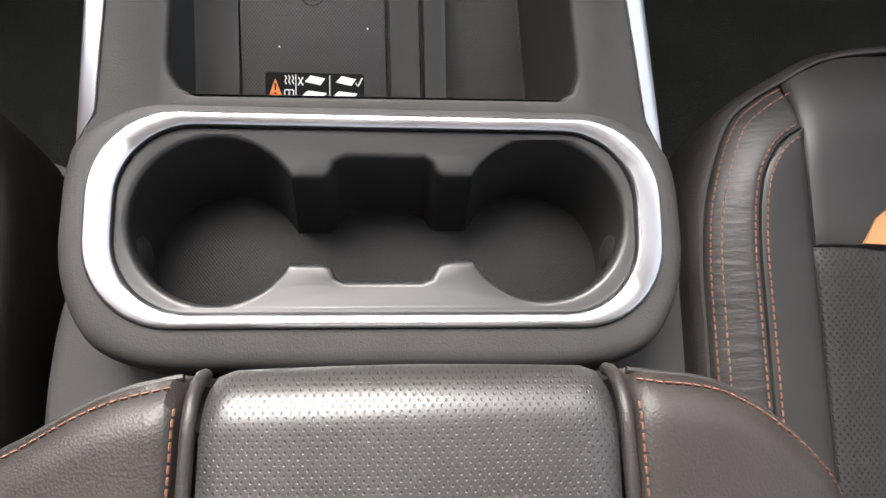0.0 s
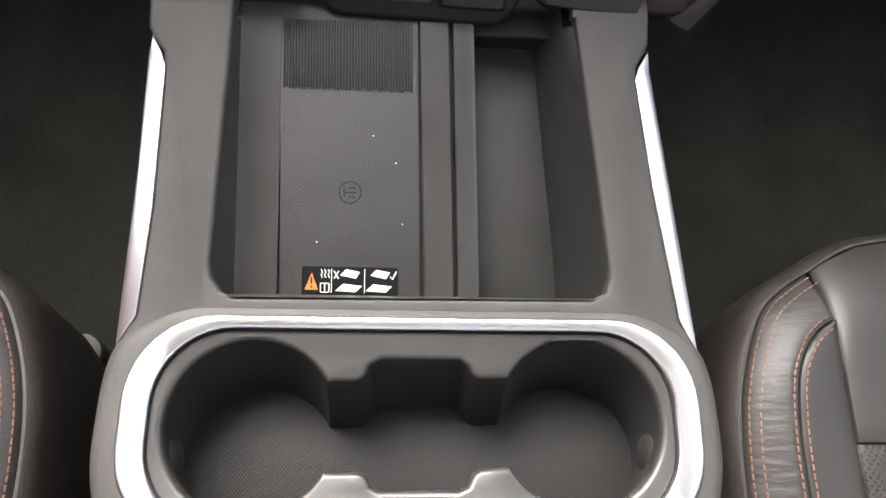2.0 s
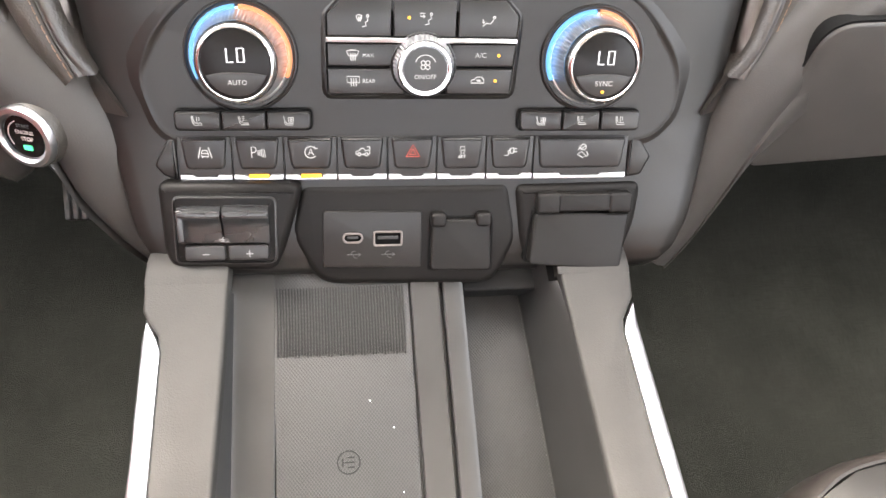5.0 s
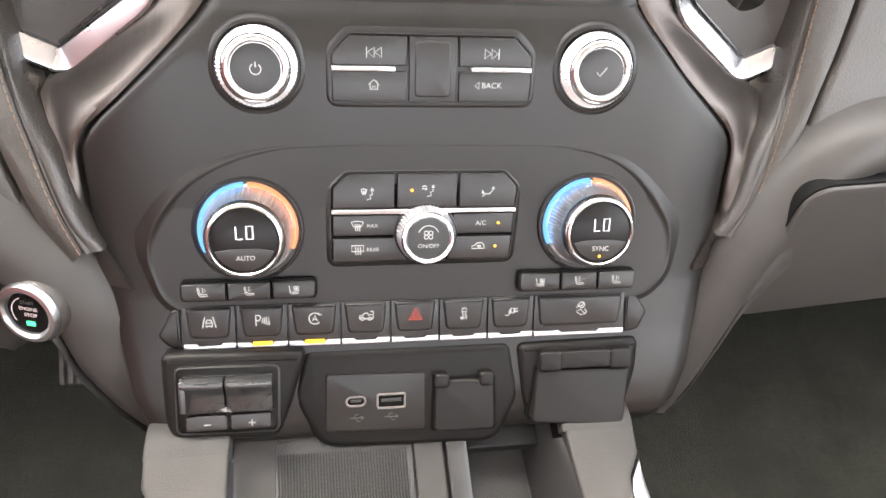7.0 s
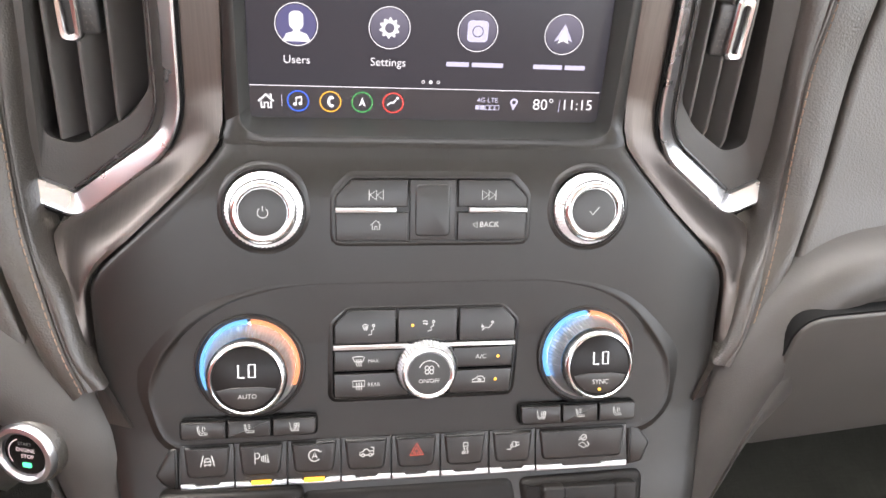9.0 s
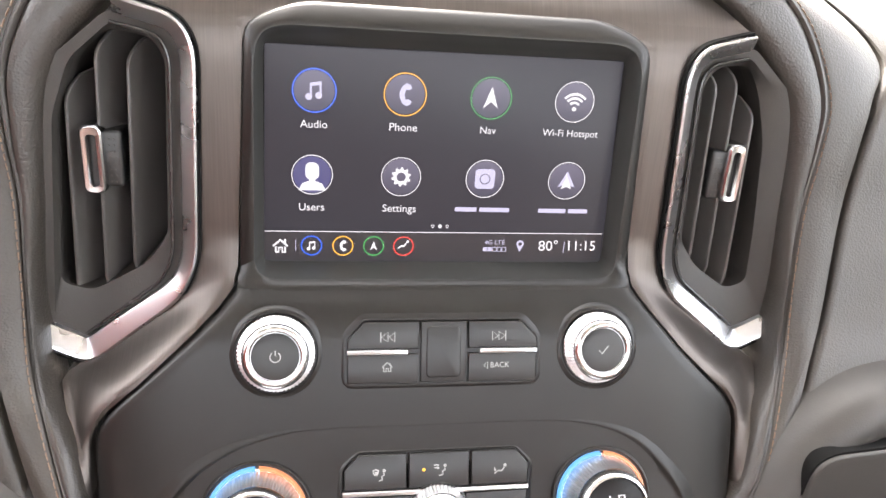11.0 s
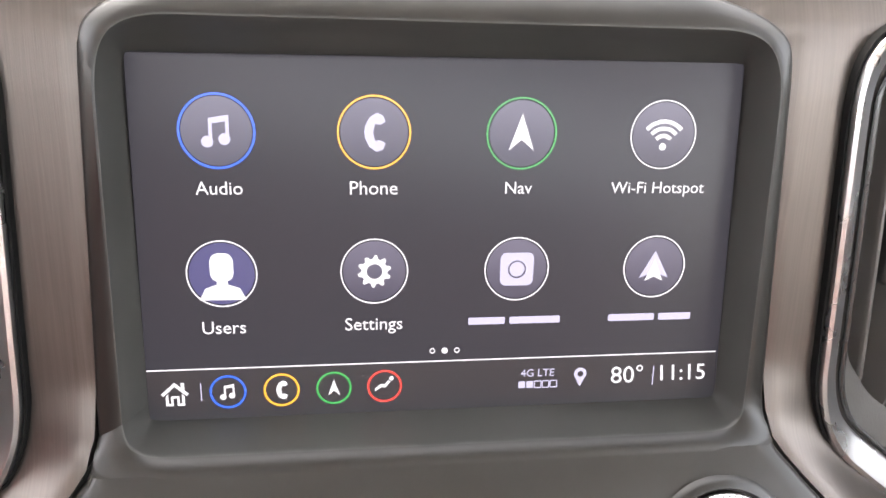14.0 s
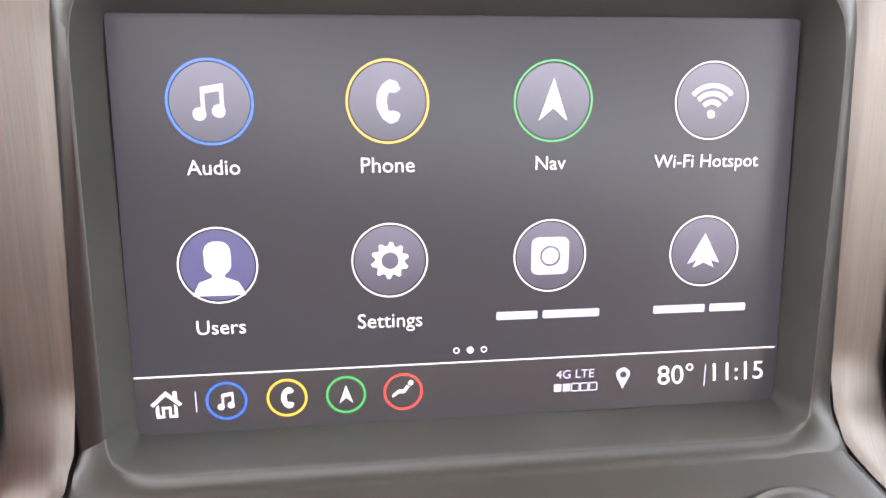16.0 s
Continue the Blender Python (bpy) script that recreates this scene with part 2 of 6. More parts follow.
def prism(bm, poly, n0, n1, bevel=0.6, taper=0.0):
    """A plate of that outline from n0 up to n1, its upper edge rounded in three steps."""
    steps = [(0, n0), (taper, n1 - bevel)] + [(taper + bevel * (1 - math.cos(a)), n1 - bevel + bevel * math.sin(a)) for a in (0.52, 1.05, 1.57)]
    loft(bm, [[(x, y, n) for x, y in inset(poly, d)] for d, n in steps], first=True, last=True)
    return bm


def plate(poly, n0, n1, bevel=0.6, taper=0.0):
    return prism(bmesh.new(), poly, n0, n1, bevel, taper)


def rrect(x0, y0, x1, y1, r=1.0, k=4):
    r = min(r, (x1 - x0) / 2 - 0.01, (y1 - y0) / 2 - 0.01)
    pts = []
    for cx, cy, a in ((x1 - r, y1 - r, 0), (x0 + r, y1 - r, 90), (x0 + r, y0 + r, 180), (x1 - r, y0 + r, 270)):
        for i in range(k + 1):
            t = radians(a + 90 * i / k)
            pts.append((cx + r * math.cos(t), cy + r * math.sin(t)))
    return pts


def rounded(poly, r, k=4):
    """The outline with its corners cut round by up to r, the radius given once or corner by corner."""
    n = len(poly)
    rs = r if isinstance(r, (list, tuple)) else [r] * n
    out = []
    for i in range(n):
        a, b, c = Vector(poly[i - 1]), Vector(poly[i]), Vector(poly[(i + 1) % n])
        da, dc = min(rs[i], (a - b).length * 0.49), min(rs[i], (c - b).length * 0.49)
        p, q = b + (a - b).normalized() * da, b + (c - b).normalized() * dc
        for j in range(k + 1):
            t = j / k
            out.append(tuple((p * (1 - t) + b * t) * (1 - t) + (b * (1 - t) + q * t) * t))
    return out


def lathe(bm, profile, cx, cy, seg=64, knurl=0.0, rows=(), arc=(0, 360)):
    """A turned shape from (radius, n) pairs; knurl: depth of the grooves on the profile rows named."""
    loops = []
    full = arc[1] - arc[0] >= 360
    count = seg if full else seg + 1
    for k, (r, n) in enumerate(profile):
        loop = []
        for i in range(count):
            a = radians(arc[0] + (arc[1] - arc[0]) * i / seg)
            q = r - (knurl if k in rows and i % 2 else 0)
            loop.append((cx + q * math.cos(a), cy + q * math.sin(a), n))
        loops.append(loop)
    loft(bm, loops, closed=full, last=full and profile[-1][0] < 30)
    return bm


def sweep(bm, path, section, up=(0, 0, 1), closed=False, caps=True, widen=None):
    """A section (side, up) carried along a path of points."""
    pts = [Vector(p) for p in path]
    n = len(pts)
    loops = []
    for i, p in enumerate(pts):
        a = pts[i - 1] if (i or closed) else p
        b = pts[(i + 1) % n] if (i < n - 1 or closed) else p
        t = (b - a).normalized()
        side = t.cross(Vector(up)).normalized()
        w = side.cross(t)
        e, g = (p - a).normalized(), (b - p).normalized()
        k = 1.0 if a == p or b == p else 1 / max(0.5, math.sqrt(max(0.0, (1 + e.dot(g)) / 2)))
        if widen:
            k *= widen(p)
        loops.append([p + side * s * k + w * h for s, h in section])
    if closed:
        loops.append(loops[0])
        rows = loft(bm, loops)
        bmesh.ops.remove_doubles(bm, verts=bm.verts, dist=1e-5)
    else:
        loft(bm, loops, first=caps, last=caps)
    return bm


def disc(r, k=10, flat=1.0):
    return [(r * math.cos(2 * math.pi * i / k), r * flat * math.sin(2 * math.pi * i / k)) for i in range(k)]


def holed(bm, outer, hole, n):
    """A flat between two outlines."""
    vs = []
    for loop in (outer, hole):
        ring = [bm.verts.new((*p, n)) for p in loop]
        for i in range(len(ring)):
            bm.edges.new((ring[i - 1], ring[i]))
        vs.append(ring)
    edges = [e for e in bm.edges if not e.link_faces]
    bmesh.ops.triangle_fill(bm, use_beauty=True, use_dissolve=False, edges=edges)
    return vs


def lettering(text, size, cx, cy, n=0.0, align="CENTER", depth=0.06, squeeze=1.0):
    c = bpy.data.curves.new("text", "FONT")
    c.body, c.size, c.align_x, c.align_y, c.extrude, c.resolution_u = text, size, align, "CENTER", depth, 3
    ob = bpy.data.objects.new("text", c)
    me = bpy.data.meshes.new_from_object(ob)
    bm = bmesh.new()
    bm.from_mesh(me)
    bpy.data.objects.remove(ob)
    bpy.data.curves.remove(c)
    bpy.data.meshes.remove(me)
    bm.transform(Matrix.Translation((cx, cy, n)) @ Matrix.Diagonal((squeeze, 1, 1, 1)))
    return bm


def strokes(lines, width, n, cx=0.0, cy=0.0, size=1.0, depth=0.12):
    """A printed sign drawn with flat strokes: polylines in a unit box, moved and scaled."""
    bm = bmesh.new()
    for line in lines:
        pts = [Vector((cx + x * size, cy + y * size)) for x, y in line]
        shut = (pts[0] - pts[-1]).length < 1e-6 and len(pts) > 2
        if shut:
            pts = pts[:-1]
        m = len(pts)
        left, right = [], []
        for i, p in enumerate(pts):
            a = pts[i - 1] if (i or shut) else p
            b = pts[(i + 1) % m] if (i < m - 1 or shut) else p
            d = (b - a).normalized()
            w = Vector((-d.y, d.x)) * width / 2
            left.append(p + w)
            right.append(p - w)
        loops = [[(l.x, l.y, n), (r.x, r.y, n), (r.x, r.y, n + depth), (l.x, l.y, n + depth)] for l, r in zip(left, right)]
        if shut:
            loops.append(loops[0])
        loft(bm, loops, first=not shut, last=not shut)
    return bm


def arcline(cx, cy, r, a0, a1, k=16):
    return [(cx + r * math.cos(radians(a0 + (a1 - a0) * i / k)), cy + r * math.sin(radians(a0 + (a1 - a0) * i / k))) for i in range(k + 1)]


def curve_through(points, k=8):
    """A smooth line through points (Catmull-Rom), in two or three dimensions."""
    pts = [Vector(p) for p in points]
    ext = [pts[0] * 2 - pts[1]] + pts + [pts[-1] * 2 - pts[-2]]
    out = []
    for i in range(1, len(ext) - 2):
        a, b, c, d = ext[i - 1:i + 3]
        for j in range(k):
            t = j / k
            out.append(0.5 * ((2 * b) + (c - a) * t + (2 * a - 5 * b + 4 * c - d) * t * t + (3 * b - a - 3 * c + d) * t ** 3))
    return out + [pts[-1]]


def lerp(x, xs, ys):
    return float(np.interp(x, xs, ys))


def table(xs, ys):
    """A smooth function through a table."""
    pts = curve_through(list(zip(xs, ys)), 10)
    px, py = [p[0] for p in pts], [p[1] for p in pts]
    return lambda x: float(np.interp(x, px, py))

# ---- setting: cabin floor, shell and the ground outside ----
def slab(name, pts, thick, material, label, kind="structure", category=""):
    """A wall or floor sheet from four corners in metres, thickened away from the cabin's middle."""
    bm = bmesh.new()
    a = [Vector(p) for p in pts]
    nrm = (a[1] - a[0]).cross(a[3] - a[0]).normalized()
    mid = sum(a, Vector()) / 4
    if nrm.dot(mid - Vector((0, 0, 0.6))) < 0:
        nrm = -nrm
    loft(bm, [[p for p in a], [p + nrm * thick for p in a]], first=True, last=True)
    ob = part(name, bm, material)
    return tagged(ob, label, category or name, "", kind)


slab("ground", [(-300, -300, -0.75), (300, -300, -0.75), (300, 300, -0.75), (-300, 300, -0.75)], 0.1, PAVEMENT, "pale concrete ground outside the vehicle", category="ground")


def carpet_sheet():
    bm = bmesh.new()
    ys = [-0.62, -0.3, 0.0, 0.25, 0.45, 0.56, 0.63, 0.70, 0.80, 0.90]
    zs = [0.0, 0.0, 0.0, 0.0, 0.0, 0.012, 0.05, 0.13, 0.28, 0.45]
    xs = [-0.80 + 0.04 * i for i in range(41)]
    grid = [[bm.verts.new((x, y, z + 0.004 * noise.noise((x * 9, y * 9, 0)))) for x in xs] for y, z in zip(ys, zs)]
    for r, s in zip(grid, grid[1:]):
        for i in range(len(xs) - 1):
            bm.faces.new((r[i], r[i + 1], s[i + 1], s[i]))
    ob = part("floor", bm, CARPET)
    return tagged(ob, "black carpeted footwell floor rising to a toe board", "floor", "", "structure")


carpet_sheet()
# Cabin shell out of view; its walls and openings are set for the light.
slab("wall_east", [(0.80, -0.62, -0.05), (0.80, 0.95, -0.05), (0.80, 0.95, 0.74), (0.80, -0.62, 0.74)], 0.06, GRAIN, "unseen dark grained plastic door panel below the window", category="door panel")
# Stand-in wall out of view: blocks side light and tints reflections red.
slab("wall_west", [(-0.80, -0.62, -0.05), (-0.80, 0.22, -0.05), (-0.70, 0.22, 1.05), (-0.66, -0.62, 1.15)], 0.06, REDWALL, "unseen dull red wall added to redden reflections and block the driver's side", category="wall")
slab("side_panel_west", [(-0.80, 0.22, -0.05), (-0.80, 0.95, -0.05), (-0.80, 0.95, 0.74), (-0.80, 0.22, 0.74)], 0.06, GRAIN, "unseen dark grained plastic door panel below the window", category="door panel")
# Added rear wall, never in view; its opening lets light onto the stack.
slab("wall_south", [(-0.80, -0.62, -0.05), (0.80, -0.62, -0.05), (0.70, -0.62, 0.90), (-0.70, -0.62, 0.90)], 0.06, REARWALL, "unseen brown grey wall added behind the front seats to shape reflections", category="wall")
slab("rear_header", [(-0.66, -0.62, 1.18), (0.66, -0.62, 1.18), (0.64, -0.62, 1.30), (-0.64, -0.62, 1.30)], 0.06, GRAIN, "unseen dark strip added over the opening in the rear wall", category="header")
slab("wall_north", [(-0.80, 0.95, -0.05), (0.80, 0.95, -0.05), (0.80, 0.95, 0.655), (-0.80, 0.95, 0.655)], 0.06, BLACK, "black firewall under the windscreen", category="wall")
# Light block added behind the screen, where bright ground showed through the gap.
slab("cowl", [(-0.46, 0.95, 0.655), (0.46, 0.95, 0.655), (0.46, 0.95, 0.715), (-0.46, 0.95, 0.715)], 0.06, BLACK, "unseen black panel added to stop light leaking behind the screen", category="cowl")
# Roof out of view, kept pale so that it throws light down.
slab("ceiling", [(-0.66, -0.62, 1.27), (0.66, -0.62, 1.27), (0.63, 0.27, 1.27), (-0.63, 0.27, 1.27)], 0.03, HEADLINER, "unseen pale headliner that bounces light onto the console", category="ceiling")
# Unseen dark strip, added to shade the forward end of the console.
slab("roof_shade_strip", [(-0.63, 0.27, 1.272), (0.63, 0.27, 1.272), (0.62, 0.42, 1.272), (-0.62, 0.42, 1.272)], 0.03, GRAIN, "unseen dark strip added to cut the light under the front of the roof", category="header")
for side in (-1, 1):
    for y0, y1, nm in ((0.93, 0.43, "windscreen_pillar"), (-0.52, -0.56, "door_pillar")):
        bm = sweep(bmesh.new(), [(side * 0.78, y0, 0.72), (side * 0.62, y1, 1.27)], disc(0.045, 8), up=(0, 1, 0.3))
        tagged(part(nm, bm, HEADLINER), "grey trimmed pillar beside the window", "pillar", "", "structure")

# ---- centre stack ----
ZY = [(-52, 428.5), (-58, 422.5), (-65, 417.5), (-72, 414), (-90, 408.3), (-107, 403), (-125, 397.4), (-142, 392),
      (-157, 387), (-168, 383), (-182, 377.5), (-195, 371), (-207, 364.5), (-219, 357), (-231, 350), (-242, 345), (-250, 343), (-256, 345), (-260, 351), (-262, 362), (-263, 400)]
EDGE = [(-46, 97.5), (-53, 98.5), (-61, 105), (-80, 123), (-105, 151), (-112, 156), (-120, 158), (-168, 156), (-200, 151), (-228, 146), (-245, 138), (-256, 126), (-263, 118)]
_ez, _ex = [z for z, x in EDGE][::-1], [x for z, x in EDGE][::-1]


def stack_y(z):
    return lerp(z, [a for a, b in ZY][::-1], [b for a, b in ZY][::-1])


def edge(z, side):
    x = lerp(z, _ez, _ex)
    return -x - 3 * min(1, max(0, (-60 - z) / 20)) if side < 0 else x


def between(keys, k=6):
    out = []
    for a, b in zip(keys, keys[1:]):
        out += [tuple(Vector(a).lerp(Vector(b), i / k)) for i in range(k)]
    return out + [tuple(keys[-1])]


stack = thing("center_stack", "dark satin plastic center stack of the dashboard", "dashboard panel", at=STACK @ Vector((0, 420, -100)))
outer = [(-97.6, -44, 437), (-93.5, 60, 438.6), (-92, 66.8, 440.2), (-84, 72, 441.4), (-68, 77.3, 443.4), (68, 77.3, 443.4), (84, 72, 441.4), (92, 66.8, 440.2), (93.5, 60, 438.6), (97.6, -44, 437), (98.2, -52, 429.5), (84, -52.4, 428), (-84, -52.4, 428), (-98.2, -52, 429.5), (-97.6, -44, 437)]
lip = [(-90.5, -40, 435.4), (-89, 52, 435.2), (-87.5, 60, 436.2), (-84, 65, 437.4), (-76, 67.5, 437.6), (76, 67.5, 437.6), (84, 65, 437.4), (87.5, 60, 436.2), (89, 52, 435.2), (90.5, -40, 435.4), (89, -46, 433.6), (83, -48.8, 432.4), (-83, -48.8, 432.4), (-89, -46, 433.6), (-90.5, -40, 435.4)]
scr = [(-86.6, -40, 446.8), (-86.0, 52, 446.8), (-85.6, 56, 446.8), (-85, 58, 446.8), (-83, 59, 446.8), (83, 59, 446.8), (84.6, 58, 446.8), (85, 56, 446.8), (85.4, 52, 446.8), (87.2, -40, 446.8), (87, -43, 446.8), (86, -45.2, 446.8), (-86, -45.2, 446.8), (-86.6, -43, 446.8), (-86.6, -40, 446.8)]


def eased(keys):
    """The same line with its corners cut twice, so that they turn softly."""
    for most in (3.6, 1.6, 0.8):
        out = [keys[0]]
        for a, b in zip(keys, keys[1:]):
            a, b = Vector(a), Vector(b)
            f = min(0.25, most / max((b - a).length, 1e-6))
            out += [tuple(a.lerp(b, f)), tuple(b.lerp(a, f))]
        keys = out + [keys[-1]]
    return keys


def blend(a, b, t, push=0.0):
    return [(p[0] + (q[0] - p[0]) * t, p[2] + (q[2] - p[2]) * t + push, p[1] + (q[1] - p[1]) * t) for p, q in zip(between(eased(a), 2), between(eased(b), 2))]


bm = bmesh.new()
rim = blend(outer, lip, 0)
# the foot of the surround runs on over the head of the fascia
foot = [(x, y + 14, z) if z > -47 else (x, stack_y(z - 7) + 0.4, z - 7) for x, y, z in rim]
loft(bm, [foot, [(x, y + 0.8, z) if z > -47 else (x, y - 0.3, z - 0.4) for x, y, z in rim], blend(outer, lip, 0.06), blend(outer, lip, 0.2, -0.5), blend(outer, lip, 0.55, -0.6), blend(outer, lip, 0.88, -0.5), blend(outer, lip, 1.0)])
part("screen_surround", bm, SATIN, stack, frame_=STACK)
bm = bmesh.new()
loft(bm, [blend(outer, lip, 0.97, -0.2), blend(lip, scr, 0.02, -0.3), blend(lip, scr, 0.10, -0.4), blend(lip, scr, 0.22), blend(lip, scr, 0.6, 0.6), blend(lip, scr, 1.0), blend(lip, scr, 1.12, 0.8)])
part("screen_bezel", bm, LITBEZEL, stack, "satin bezel lightened against shade, sloping to the screen", STACK)
bm = bmesh.new()
rows = []
zyrows = []
for (z0, y0), (z1, y1) in zip(ZY, ZY[1:]):
    zyrows += [(z0 + (z1 - z0) * i / 3, y0 + (y1 - y0) * i / 3) for i in range(3)]
zyrows.append(ZY[-1])
for z, y in zyrows:
    l, r = edge(z, -1), edge(z, 1)
    xs = [l, l, l + 0.8, l + 2.4] + [l + 2.4 + (r - l - 4.8) * i / 40 for i in range(1, 40)] + [r - 2.4, r - 0.8, r, r]
    turn = [16, 3, 1, 0] + [0] * 39 + [0, 1, 3, 16]
    rows.append([(x, y + d + 6.5 * (max(0, abs(x + 1.5) - 112) / 46) ** 2, z) for x, d in zip(xs, turn)])
loft(bm, rows, closed=False)
part("fascia", bm, SATIN, stack, frame_=STACK)

# climate field, sunk behind a soft crest that fades towards its foot
field = rounded([(-118, -50), (-130, -44), (-136.5, -19), (-127.5, 0), (-115, 13.5), (-97, 23.8), (-76, 29.4), (-55, 30.8), (60, 30.8), (84, 26.8), (100, 19.4), (114, 6), (127, -12), (129, -34), (120, -46), (110, -50)], 9, 4)
bm = bmesh.new()
loops = []
for out, hgt in ((16, -0.9), (11, 0.1), (7, 1.1), (4, 2.0), (2, 2.5), (0.8, 2.55), (0, 2.2), (-0.8, 1.2), (-1.6, 0.5), (-3, 0.3)):
    loop = []
    for (x, y), (px, py) in zip(inset(field, -out), field):
        k = min(1, max(0.22, (py + 42) / 62))
        qx = px + (x - px) * (k if out > 0 else 1)
        loop.append((qx, py + (y - py) * (k if out > 0 else 1), hgt * k - 6.5 * (max(0, abs(qx + 1.5) - 112) / 46) ** 2))
    loops.append(loop)
loft(bm, loops, last=True)
part("climate_field", bm, SATIN, stack, frame_=PB)

# ---- brushed trim round the stack ----
TRIMY = [(-178, 380), (-142, 394), (-107, 405), (-90, 411), (-72, 418), (-50, 434), (-30, 439), (52, 439), (64, 439.8), (70, 441), (76, 443.2), (82, 446.4), (90, 451.8), (97, 457.6), (103, 462), (107, 468), (110, 474)]
OUT = [(-178, 144), (-157, 157), (-143, 162.5), (-118, 170), (-106, 176), (-99, 179), (-95.5, 177), (-92.5, 171.5), (-64, 135), (-48, 122), (54, 114.5), (62, 118), (66.5, 124), (73, 149), (80, 139), (86, 131), (99, 112), (104, 94), (110, 60)]


OUTY = [(-178, 380), (-150, 390), (-125, 402), (-110, 416), (-98, 430), (-90, 437), (-30, 439.5), (120, 439.5)]


def trim_y(z):
    return lerp(z, [a for a, b in TRIMY], [b for a, b in TRIMY])


trim = thing("center_trim", "brushed dark bronze metal trim framing the center stack", "dashboard trim", at=STACK @ Vector((0, 440, 40)))
for side, nm in ((-1, "side_trim"), (1, "side_trim")):
    bm = bmesh.new()
    rows = []
    zs = [-178 + 4 * i for i in range(18)] + [-104, -100, -98.5, -97.5, -96.5, -95.5, -92] + [-88 + 4 * i for i in range(38)] + [64, 65.5, 66.8, 68, 69.5, 71, 72, 73, 75, 77]
    for z in sorted(set(zs)):
        xi = abs(edge(z, side)) + 1.7 if z < -46 else lerp(z, [-48, 60, 66.8, 72, 77], [98.4, 93.6, 91.2, 82.8, 66])
        xo = lerp(z, [a for a, b in OUT], [b for a, b in OUT])
        y = trim_y(z)
        bend = max(0, lerp(z, [a for a, b in OUTY], [b for a, b in OUTY]) - y) if z < -31 else 0
        flush = max(0, stack_y(z) + 6.5 * (max(0, abs(edge(z, side) + 1.5) - 112) / 46) ** 2 + 0.6 - y) if z < -56 else 0
        row = [(side * xi, y + flush + 10, z)] + [(side * (xi + (xo - xi) * i / 10), y + (0.6 if i == 0 else 0) + flush * (1 - i / 10) + bend * (i / 10) ** 2 * (3 - 0.2 * i), z) for i in range(11)] + [(side * xo, y + bend + 10, z)]
        rows.append(row)
    loft(bm, rows, closed=False)
    part(nm, bm, BRUSHED, trim, frame_=STACK)
bm = bmesh.new()
rows = []
for z in (77, 80, 83, 86, 90, 95, 99, 102, 104, 107, 110):
    xo = lerp(z, [a for a, b in OUT], [b for a, b in OUT])
    rows.append([(xo * (i / 20 - 1), trim_y(z) + (0.5 if z == 77 else 0), z) for i in range(41)])
loft(bm, rows, closed=False)
part("top_trim", bm, BRUSHED, trim, frame_=STACK)

